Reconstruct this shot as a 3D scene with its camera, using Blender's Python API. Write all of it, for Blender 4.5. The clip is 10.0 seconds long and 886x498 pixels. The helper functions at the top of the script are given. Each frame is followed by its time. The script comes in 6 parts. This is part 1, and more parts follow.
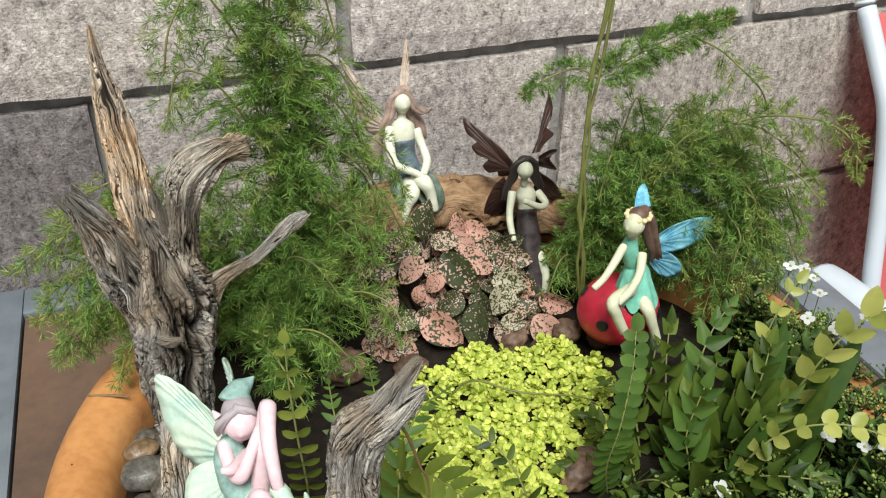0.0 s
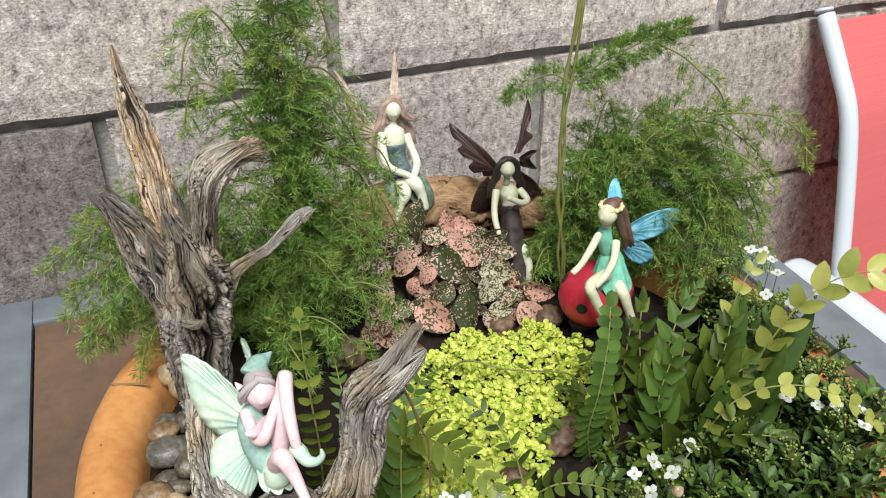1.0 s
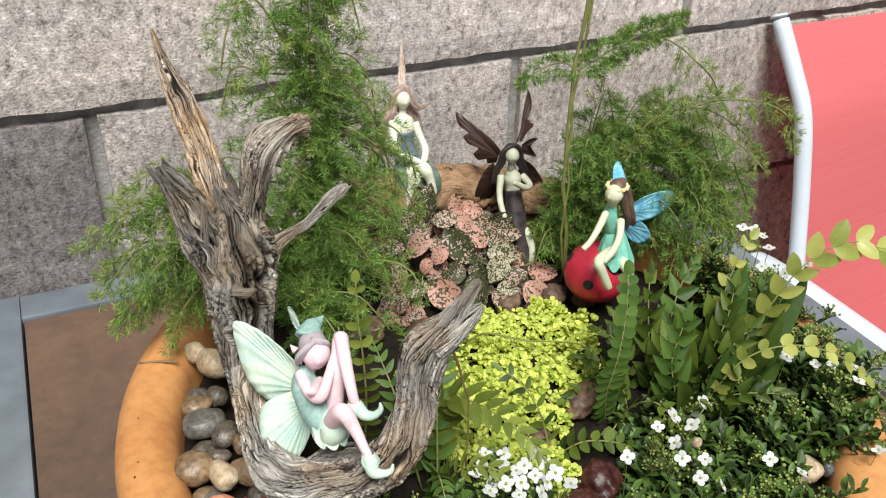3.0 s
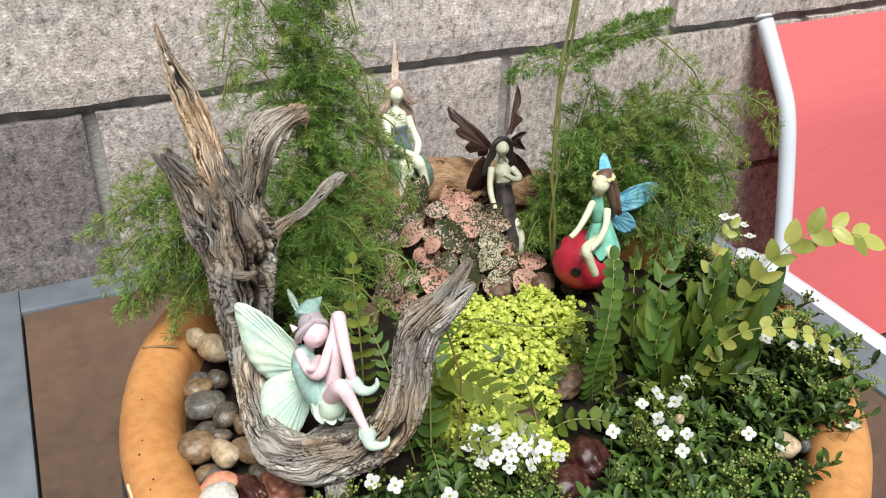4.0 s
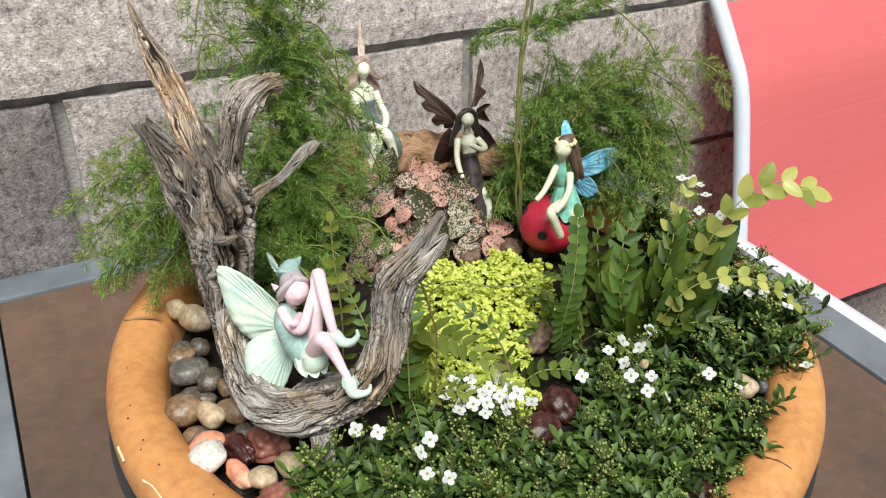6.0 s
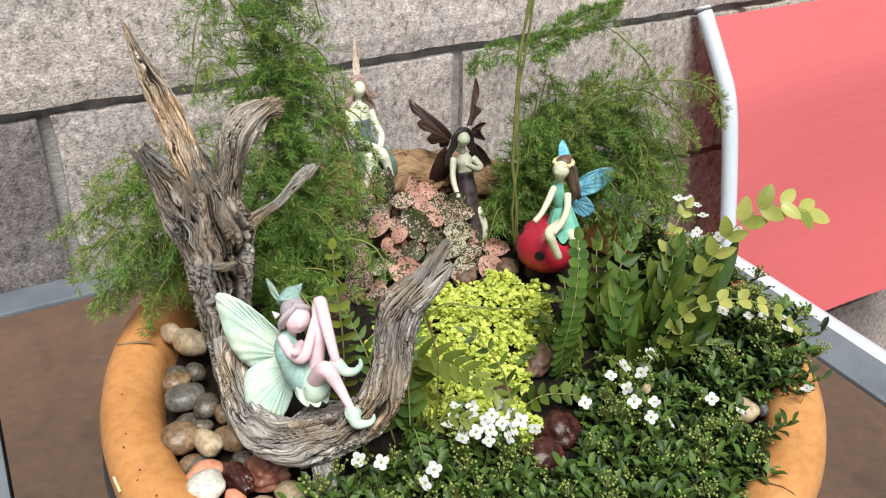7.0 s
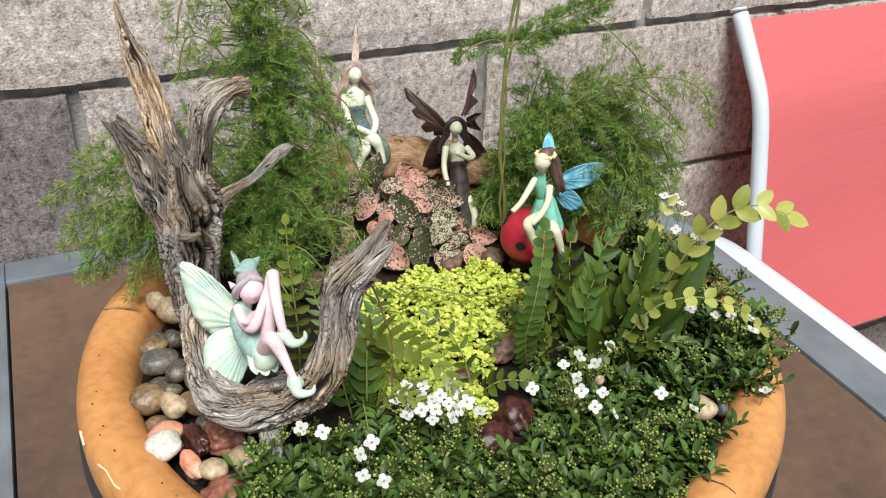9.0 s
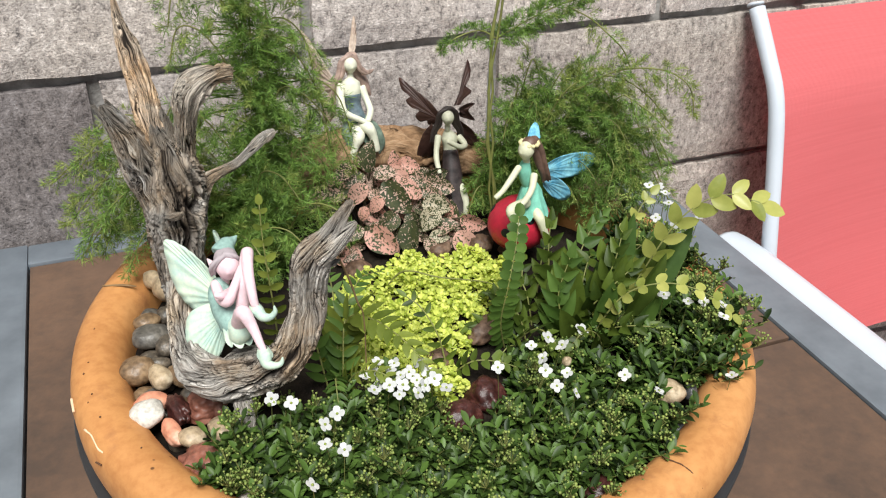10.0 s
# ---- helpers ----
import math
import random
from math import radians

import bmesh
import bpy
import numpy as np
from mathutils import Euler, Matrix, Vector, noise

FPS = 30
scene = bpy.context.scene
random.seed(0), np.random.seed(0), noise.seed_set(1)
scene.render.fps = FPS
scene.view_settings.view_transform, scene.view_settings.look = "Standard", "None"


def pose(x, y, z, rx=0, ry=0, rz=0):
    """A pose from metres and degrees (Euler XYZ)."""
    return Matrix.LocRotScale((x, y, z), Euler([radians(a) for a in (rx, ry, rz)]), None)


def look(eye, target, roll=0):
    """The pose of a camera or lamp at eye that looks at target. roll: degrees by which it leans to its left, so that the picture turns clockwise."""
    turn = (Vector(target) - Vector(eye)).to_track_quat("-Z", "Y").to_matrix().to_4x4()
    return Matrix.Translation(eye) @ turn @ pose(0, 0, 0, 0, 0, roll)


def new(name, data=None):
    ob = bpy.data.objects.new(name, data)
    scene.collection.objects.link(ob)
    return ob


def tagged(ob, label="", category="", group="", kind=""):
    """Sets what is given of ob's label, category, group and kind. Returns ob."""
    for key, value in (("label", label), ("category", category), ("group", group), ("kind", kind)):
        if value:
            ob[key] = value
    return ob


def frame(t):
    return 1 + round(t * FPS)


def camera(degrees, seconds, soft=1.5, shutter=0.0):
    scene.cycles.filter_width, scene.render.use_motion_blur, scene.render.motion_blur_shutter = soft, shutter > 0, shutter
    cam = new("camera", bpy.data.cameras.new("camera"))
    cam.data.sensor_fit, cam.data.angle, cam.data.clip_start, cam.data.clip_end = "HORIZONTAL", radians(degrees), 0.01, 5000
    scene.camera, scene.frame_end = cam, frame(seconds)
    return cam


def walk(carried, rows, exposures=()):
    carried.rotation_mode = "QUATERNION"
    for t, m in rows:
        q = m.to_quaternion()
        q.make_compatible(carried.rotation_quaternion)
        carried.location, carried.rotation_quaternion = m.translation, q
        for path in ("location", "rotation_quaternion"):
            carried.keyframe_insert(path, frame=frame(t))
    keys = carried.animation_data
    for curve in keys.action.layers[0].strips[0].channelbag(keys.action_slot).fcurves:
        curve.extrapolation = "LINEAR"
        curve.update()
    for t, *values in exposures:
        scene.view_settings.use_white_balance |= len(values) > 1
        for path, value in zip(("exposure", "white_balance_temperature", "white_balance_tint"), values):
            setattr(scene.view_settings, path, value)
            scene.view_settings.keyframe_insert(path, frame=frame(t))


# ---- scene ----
cam = camera(53.6, 10.0, 1.15)
PATH = [
    (0, (-0.006, 0.097, 1.191), (0.55, 1.666, 0.082), 0.6),
    (0.5, (-0.01, 0.08, 1.2), (0.554, 1.659, 0.11), 0.2),
    (1, (-0.022, 0.061, 1.203), (0.571, 1.637, 0.123), -0.3),
    (1.5, (-0.032, 0.05, 1.204), (0.601, 1.619, 0.137), 0.0),
    (2, (-0.047, 0.048, 1.2), (0.625, 1.605, 0.14), 0.5),
    (2.5, (-0.062, 0.052, 1.199), (0.642, 1.596, 0.141), 1.1),
    (4, (-0.08, 0.033, 1.201), (0.666, 1.566, 0.156), 1.8),
    (4.5, (-0.084, 0.022, 1.199), (0.668, 1.551, 0.151), 1.5),
    (5, (-0.088, 0.015, 1.201), (0.679, 1.535, 0.151), 1.1),
    (5.5, (-0.09, 0.013, 1.198), (0.697, 1.52, 0.146), 1.0),
    (5.7, (-0.092, 0.012, 1.196), (0.704, 1.513, 0.139), 1.1),
    (6.8, (-0.095, 0.018, 1.201), (0.757, 1.497, 0.159), 1.7),
    (7, (-0.098, 0.024, 1.202), (0.755, 1.503, 0.161), 1.9),
    (7.5, (-0.097, 0.028, 1.204), (0.756, 1.512, 0.169), 2.7),
    (8, (-0.084, 0.02, 1.2), (0.737, 1.519, 0.162), 2.9),
    (8.5, (-0.07, 0.005, 1.199), (0.706, 1.521, 0.15), 2.8),
    (9, (-0.059, -0.009, 1.204), (0.664, 1.529, 0.15), 2.3),
    (9.5, (-0.042, -0.025, 1.206), (0.629, 1.535, 0.15), 1.7),
    (10, (-0.033, -0.038, 1.207), (0.598, 1.534, 0.144), 1.4),
]
walk(cam, [(t, look(eye, target, roll)) for t, eye, target, roll in PATH], [(0, 0.14, 6350, 3), (1, 0.22, 6350, 3.5), (2.5, 0.26, 6350, 5.5), (10, 0.26, 6350, 6.5)])
# ---------------------------------------------------------------- light
world = bpy.data.worlds.new("overcast_sky")
scene.world = world
world.use_nodes = True
wn = world.node_tree
sky = wn.nodes.new("ShaderNodeTexSky")
sky.sky_type, sky.sun_disc = "NISHITA", False
sky.sun_elevation, sky.sun_rotation = radians(60), radians(196)
sky.air_density, sky.dust_density, sky.ozone_density = 1.0, 4.0, 1.0
wn.links.new(sky.outputs[0], wn.nodes["Background"].inputs[0])
wn.nodes["Background"].inputs[1].default_value = 0.045
sun = new("sun", bpy.data.lights.new("sun", "SUN"))
sun.data.energy, sun.data.angle, sun.data.color = 4.7, radians(26), (1.0, 0.97, 0.93)
sun.matrix_world = look((-0.35, -1.25, 2.3), (0, 0, 0))

# ---------------------------------------------------------------- helpers of this place
TABLE, RIM = 0.754, 0.904
POT = Vector((0.112, 0.362, TABLE))
rng = random.Random(4)


def graph(name, rough=0.8, metal=0.0, spec=0.5):
    """A material with its node tree and Principled node."""
    m = bpy.data.materials.new(name)
    m.use_nodes = True
    t = m.node_tree
    b = t.nodes["Principled BSDF"]
    b.inputs["Roughness"].default_value, b.inputs["Metallic"].default_value = rough, metal
    b.inputs["Specular IOR Level"].default_value = spec
    return m, t, b


def node(t, kind, links=(), **values):
    n = t.nodes.new(kind)
    for k, v in values.items():
        n.inputs[k].default_value = v
    for key, socket in links:
        t.links.new(socket, n.inputs[key])
    return n


def coords(t, kind="Object", scale=(1, 1, 1), offset=None):
    c = t.nodes.new("ShaderNodeTexCoord")
    m = node(t, "ShaderNodeMapping", [("Vector", c.outputs[kind])])
    m.inputs["Scale"].default_value = scale
    if offset is not None:
        t.links.new(offset, m.inputs["Location"])
    return m.outputs[0]


def fuzz(t, vec, scale, detail=4.0, rough=0.6):
    n = node(t, "ShaderNodeTexNoise", [("Vector", vec)], Scale=scale, Detail=detail, Roughness=rough)
    return n.outputs[0]


def ramp(t, fac, stops, flat=False):
    r = node(t, "ShaderNodeValToRGB", [("Fac", fac)])
    e = r.color_ramp.elements
    if flat:
        r.color_ramp.interpolation = "CONSTANT"
    while len(e) < len(stops):
        e.new(0.5)
    for el, (p, c) in zip(e, stops):
        el.position, el.color = p, (*c, 1) if len(c) == 3 else c
    return r.outputs[0]


def mix(t, fac, a, b, how="MIX"):
    n = t.nodes.new("ShaderNodeMix")
    n.data_type, n.blend_type = "RGBA", how
    for s, v in ((n.inputs[0], fac), (n.inputs[6], a), (n.inputs[7], b)):
        if isinstance(v, (int, float)):
            s.default_value = v
        elif isinstance(v, tuple):
            s.default_value = (*v, 1)
        else:
            t.links.new(v, s)
    return n.outputs[2]


def bump(t, b, height, strength=0.5, distance=0.001):
    n = node(t, "ShaderNodeBump", [("Height", height)], Strength=strength, Distance=distance)
    t.links.new(n.outputs[0], b.inputs["Normal"])


def colour(t, b, socket):
    t.links.new(socket, b.inputs["Base Color"])


def solid(name, verts, faces, material, parent=None, label="", smooth=True, slots=None, grain=None):
    me = bpy.data.meshes.new(name)
    me.from_pydata([tuple(v) for v in verts], [], [tuple(f) for f in faces])
    mats = material if isinstance(material, (list, tuple)) else [material]
    for m in mats:
        me.materials.append(m)
    if slots is not None:
        me.polygons.foreach_set("material_index", slots)
    if grain is not None:
        g = np.asarray(grain, dtype=np.float32)
        me.attributes.new("grain", "FLOAT_VECTOR", "POINT").data.foreach_set("vector", np.ascontiguousarray(g[:, :3]).ravel())
        me.attributes.new("crack", "FLOAT", "POINT").data.foreach_set("value", np.ascontiguousarray(g[:, 3]))
    me.polygons.foreach_set("use_smooth", [smooth] * len(me.polygons))
    me.update()
    ob = new(name, me)
    ob.parent = parent
    if label:
        ob["label"] = label
    return ob


def part(name, bm, material, parent=None, label="", smooth=False):
    me = bpy.data.meshes.new(name)
    bm.to_mesh(me)
    bm.free()
    me.materials.append(material)
    me.polygons.foreach_set("use_smooth", [smooth] * len(me.polygons))
    ob = new(name, me)
    ob.parent = parent
    if label:
        ob["label"] = label
    return ob


def thing(name, place=(0, 0, 0), label="", category="", group="", kind=""):
    ob = new(name)
    ob.location = place
    ob.empty_display_size = 0.02
    return tagged(ob, label, category, group, kind)


def box(size, centre=(0, 0, 0), bevel=0.0, seg=2):
    bm = bmesh.new()
    bmesh.ops.create_cube(bm, size=1, matrix=Matrix.Translation(centre) @ Matrix.Diagonal((*size, 1)))
    if bevel:
        bmesh.ops.bevel(bm, geom=bm.edges[:], offset=bevel, segments=seg, profile=0.7, affect="EDGES")
    return bm


def spline(points, steps):
    """Catmull-Rom through points (rows of numbers), with so many steps a span."""
    p = np.array(points, float)
    p = np.vstack([2 * p[0] - p[1], p, 2 * p[-1] - p[-2]])
    out = []
    for i in range(1, len(p) - 2):
        for k in range(steps):
            u = k / steps
            a, b, c, d = p[i - 1:i + 3]
            out.append(0.5 * (2 * b + (c - a) * u + (2 * a - 5 * b + 4 * c - d) * u * u + (3 * b - a - 3 * c + d) * u ** 3))
    out.append(p[-2])
    return np.array(out)


def frames(path):
    tang = np.gradient(path, axis=0)
    tang /= np.linalg.norm(tang, axis=1)[:, None] + 1e-12
    ref = Vector((0.31, 0.2, 0.93)) if abs(tang[0][2]) < 0.9 else Vector((0, -1, 0.01))
    side = (ref - Vector(tang[0]) * ref.dot(Vector(tang[0]))).normalized()
    rows = []
    for t in tang:
        t = Vector(t)
        side = (side - t * side.dot(t)).normalized()
        rows.append((np.array(side), np.array(t.cross(side))))
    return rows


def tube(points, steps=6, seg=12, shape=None, base=0):
    """Verts, faces and grain of a tube through rows of x, y, z, radius; shape(angle, length, share) scales the radius."""
    rows = spline(points, steps)
    path, radius = rows[:, :3], np.abs(rows[:, 3])
    length = np.concatenate([[0], np.cumsum(np.linalg.norm(np.diff(path, axis=0), axis=1))])
    verts, faces, grain = [], [], []
    for i, (a, b) in enumerate(frames(path)):
        for k in range(seg):
            w = 2 * math.pi * k / seg
            r = radius[i]
            k2, turn, deep = shape(w, length[i], i / (len(path) - 1)) if shape else (1.0, w, 0.0)
            verts.append(path[i] + r * k2 * (math.cos(w) * a + math.sin(w) * b))
            grain.append((math.cos(turn), math.sin(turn), length[i], deep))
    n = len(path)
    for i in range(n - 1):
        for k in range(seg):
            q = (k + 1) % seg
            faces.append((base + i * seg + k, base + i * seg + q, base + (i + 1) * seg + q, base + (i + 1) * seg + k))
    verts += [path[0], path[-1]]
    grain += [(0, 0, 0, 0), (0, 0, length[-1], 0)]
    c0, c1 = base + n * seg, base + n * seg + 1
    for k in range(seg):
        q = (k + 1) % seg
        faces.append((c0, base + q, base + k))
        faces.append((c1, base + (n - 1) * seg + k, base + (n - 1) * seg + q))
    return verts, faces, grain


def lathe(profile, seg=96, wob=0.0):
    verts, faces = [], []
    for r, z in profile:
        for k in range(seg):
            w = 2 * math.pi * k / seg
            q = r * (1 + wob * noise.noise(Vector((math.cos(w) * 1.5, math.sin(w) * 1.5, z * 9))))
            verts.append((q * math.cos(w), q * math.sin(w), z))
    for i in range(len(profile) - 1):
        for k in range(seg):
            q = (k + 1) % seg
            faces.append((i * seg + k, i * seg + q, (i + 1) * seg + q, (i + 1) * seg + k))
    return verts, faces


# ---------------------------------------------------------------- materials
def block_material():
    m, t, b = graph("concrete_block", 0.95, spec=0.2)
    inf = t.nodes.new("ShaderNodeObjectInfo")
    off = node(t, "ShaderNodeVectorMath", [(0, inf.outputs["Random"])])
    off.operation = "MULTIPLY"
    off.inputs[1].default_value = (37, 19, 53)
    v = coords(t, "Object", offset=off.outputs[0])
    fine, mid, big = fuzz(t, v, 420, 3, 0.7), fuzz(t, coords(t, "Object", (1, 1, 0.7), off.outputs[0]), 150, 6, 0.75), fuzz(t, v, 9, 3)
    base = ramp(t, mid, [(0.34, (0.17, 0.165, 0.165)), (0.46, (0.42, 0.402, 0.39)), (0.56, (0.53, 0.512, 0.50)), (0.68, (0.76, 0.75, 0.74))])
    tone = ramp(t, big, [(0.3, (0.84, 0.83, 0.84)), (0.7, (1.10, 1.06, 1.02))])
    c = mix(t, 1.0, base, tone, "MULTIPLY")
    spec = ramp(t, fine, [(0.34, (0.40, 0.39, 0.39)), (0.44, (1, 1, 1)), (0.58, (1, 1, 1)), (0.66, (1.5, 1.5, 1.52))])
    c = mix(t, 0.85, c, spec, "MULTIPLY")
    each = ramp(t, inf.outputs["Random"], [(0, (0.92, 0.9, 0.92)), (1, (1.08, 1.04, 1.0))])
    c = mix(t, 1.0, c, each, "MULTIPLY")
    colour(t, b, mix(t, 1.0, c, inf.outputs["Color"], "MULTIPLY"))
    hgt = mix(t, 0.6, mid, fine)
    bump(t, b, hgt, 1.0, 0.0028)
    return m


def mortar_material():
    m, t, b = graph("mortar", 0.95, spec=0.2)
    v = coords(t)
    colour(t, b, ramp(t, fuzz(t, v, 60, 5), [(0.3, (0.17, 0.163, 0.155)), (0.7, (0.36, 0.348, 0.333))]))
    bump(t, b, fuzz(t, v, 300, 3), 0.7, 0.002)
    return m


def terracotta_material():
    m, t, b = graph("terracotta", 0.62, spec=0.35)
    v = coords(t)
    big, fine = fuzz(t, v, 14, 4), fuzz(t, v, 160, 4)
    c = ramp(t, big, [(0.3, (0.39, 0.165, 0.050)), (0.55, (0.49, 0.222, 0.072)), (0.75, (0.56, 0.275, 0.102))])
    c = mix(t, 0.3, c, ramp(t, fine, [(0.35, (0.36, 0.15, 0.05)), (0.6, (0.62, 0.32, 0.12))]))
    smudge = ramp(t, fuzz(t, v, 38, 5, 0.7), [(0.56, (0, 0, 0)), (0.72, (1, 1, 1))])
    c = mix(t, smudge, c, (0.34, 0.145, 0.055))
    specks = ramp(t, node(t, "ShaderNodeTexVoronoi", [("Vector", v)], Scale=110.0).outputs["Distance"], [(0.07, (1, 1, 1)), (0.13, (0, 0, 0))])
    gate = ramp(t, fuzz(t, v, 30, 2), [(0.55, (0, 0, 0)), (0.62, (1, 1, 1))])
    c = mix(t, mix(t, 1.0, specks, gate, "MULTIPLY"), c, (0.12, 0.05, 0.02))
    colour(t, b, c)
    bump(t, b, mix(t, 0.5, fine, big), 0.4, 0.0012)
    return m


def plain(name, rgb, rough=0.6, metal=0.0, spread=0.15, scale=60, relief=0.15, spec=0.5, sss=0.0):
    m, t, b = graph(name, rough, metal, spec)
    v = coords(t)
    n = fuzz(t, v, scale, 4)
    lo, hi = tuple(c * (1 - spread) for c in rgb), tuple(min(1, c * (1 + spread)) for c in rgb)
    colour(t, b, ramp(t, n, [(0.3, lo), (0.7, hi)]))
    bump(t, b, fuzz(t, v, scale * 5, 3), relief, 0.0006)
    if sss:
        b.inputs["Subsurface Weight"].default_value = sss
        b.inputs["Subsurface Radius"].default_value = (0.004, 0.003, 0.002)
        b.inputs["Subsurface Scale"].default_value = 1.0
    return m


def tile_material():
    m, t, b = graph("slate_tile", 0.55, spec=0.4)
    v = coords(t)
    a, c2, fine = fuzz(t, v, 6, 5, 0.65), fuzz(t, v, 22, 4), fuzz(t, v, 120, 3)
    c = ramp(t, a, [(0.28, (0.045, 0.030, 0.022)), (0.5, (0.096, 0.058, 0.038)), (0.72, (0.155, 0.097, 0.065))])
    c = mix(t, 0.5, c, ramp(t, mix(t, 0.5, c2, fine), [(0.35, (0.07, 0.05, 0.04)), (0.65, (0.16, 0.095, 0.062))]))
    colour(t, b, c)
    bump(t, b, mix(t, 0.5, c2, fine), 0.4, 0.0018)
    return m


def driftwood_material():
    m, t, b = graph("weathered_wood", 0.85, spec=0.25)
    at = t.nodes.new("ShaderNodeAttribute")
    at.attribute_name = "grain"
    mp = node(t, "ShaderNodeMapping", [("Vector", at.outputs["Vector"])])
    mp.inputs["Scale"].default_value = (1, 1, 7)
    warp = node(t, "ShaderNodeTexNoise", [("Vector", mp.outputs[0])], Scale=1.6, Detail=2.0)
    vv = mix(t, 0.30, mp.outputs[0], warp.outputs["Color"], "ADD")
    mq = node(t, "ShaderNodeMapping", [("Vector", at.outputs["Vector"])])
    mq.inputs["Scale"].default_value = (1, 1, 55)
    ripple = node(t, "ShaderNodeTexNoise", [("Vector", mq.outputs[0])], Scale=1.3, Detail=1.0)
    vv = mix(t, 0.22, vv, ripple.outputs["Color"], "ADD")
    streak, fine, broad = fuzz(t, vv, 13, 8, 0.60), fuzz(t, vv, 60, 3, 0.6), fuzz(t, vv, 1.7, 3, 0.55)
    inf = t.nodes.new("ShaderNodeObjectInfo")
    v = coords(t)
    patch = fuzz(t, v, 30, 4)
    grey = ramp(t, streak, [(0.30, (0.24, 0.22, 0.20)), (0.42, (0.46, 0.43, 0.395)), (0.54, (0.62, 0.595, 0.56)), (0.70, (0.80, 0.78, 0.75))])
    warm = ramp(t, streak, [(0.30, (0.22, 0.14, 0.085)), (0.42, (0.44, 0.325, 0.22)), (0.54, (0.62, 0.50, 0.37)), (0.70, (0.80, 0.70, 0.57))])
    c = mix(t, ramp(t, patch, [(0.44, (0, 0, 0)), (0.62, (1, 1, 1))]), grey, warm)
    c = mix(t, 0.28, c, ramp(t, fine, [(0.32, (0.30, 0.27, 0.25)), (0.44, (0.97, 0.97, 0.97)), (0.7, (1.06, 1.05, 1.04))]), "MULTIPLY")
    c = mix(t, 1.0, c, ramp(t, broad, [(0.32, (0.55, 0.52, 0.50)), (0.46, (0.98, 0.97, 0.96)), (0.62, (1.16, 1.15, 1.14))]), "MULTIPLY")
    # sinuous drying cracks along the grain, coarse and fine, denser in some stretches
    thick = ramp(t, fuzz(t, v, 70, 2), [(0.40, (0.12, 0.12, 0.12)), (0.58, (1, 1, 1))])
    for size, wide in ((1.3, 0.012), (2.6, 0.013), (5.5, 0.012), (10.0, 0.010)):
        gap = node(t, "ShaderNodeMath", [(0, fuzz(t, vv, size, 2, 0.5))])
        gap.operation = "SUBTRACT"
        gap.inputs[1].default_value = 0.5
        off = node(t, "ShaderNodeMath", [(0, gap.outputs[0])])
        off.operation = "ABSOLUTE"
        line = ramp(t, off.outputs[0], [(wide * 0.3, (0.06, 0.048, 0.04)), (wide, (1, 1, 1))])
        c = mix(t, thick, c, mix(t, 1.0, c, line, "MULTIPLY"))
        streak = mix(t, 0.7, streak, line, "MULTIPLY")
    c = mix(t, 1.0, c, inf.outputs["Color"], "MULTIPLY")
    # the dark of the fissures is put into the colour, by crack depth
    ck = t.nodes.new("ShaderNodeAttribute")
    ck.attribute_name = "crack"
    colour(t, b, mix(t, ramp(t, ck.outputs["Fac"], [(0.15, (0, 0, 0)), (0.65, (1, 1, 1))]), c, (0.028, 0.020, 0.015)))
    bump(t, b, mix(t, 0.4, streak, fine), 1.0, 0.0032)
    return m


BLOCK, MORTAR, CLAY, TILE, WOOD = block_material(), mortar_material(), terracotta_material(), tile_material(), driftwood_material()
STEEL = plain("brushed_grey_metal", (0.235, 0.27, 0.31), 0.42, 0.55, 0.18, 25, 0.1)
WHITE = plain("white_powder_coat", (0.53, 0.58, 0.64), 0.38, 0, 0.04, 30, 0.05)
BLACK = plain("flat_black", (0.02, 0.02, 0.022), 0.5)
SOIL = plain("dark_potting_soil", (0.014, 0.010, 0.007), 0.95, 0, 0.6, 150, 1.0, 0.2)
PATIO = plain("patio_concrete", (0.34, 0.32, 0.30), 0.9, 0, 0.2, 12, 0.3)

# ---------------------------------------------------------------- setting: ground and block wall
WALL = 0.774
bm = bmesh.new()
bmesh.ops.create_grid(bm, x_segments=8, y_segments=8, size=60)
tagged(part("ground", bm, PATIO), "grey concrete patio ground under the table", "ground", kind="structure")

wall = thing("wall_north", (0, WALL, 0), "wall of rough pinkish-grey concrete blocks with recessed mortar", "wall", kind="structure")
part("mortar_core", box((6.0, 0.10, 2.6), (0.4, 0.062, 1.3)), MORTAR, wall, "grey recessed mortar joints")
COURSE, PITCH, JOINT, BED = 0.1905, 0.400, 0.0125, 0.0105


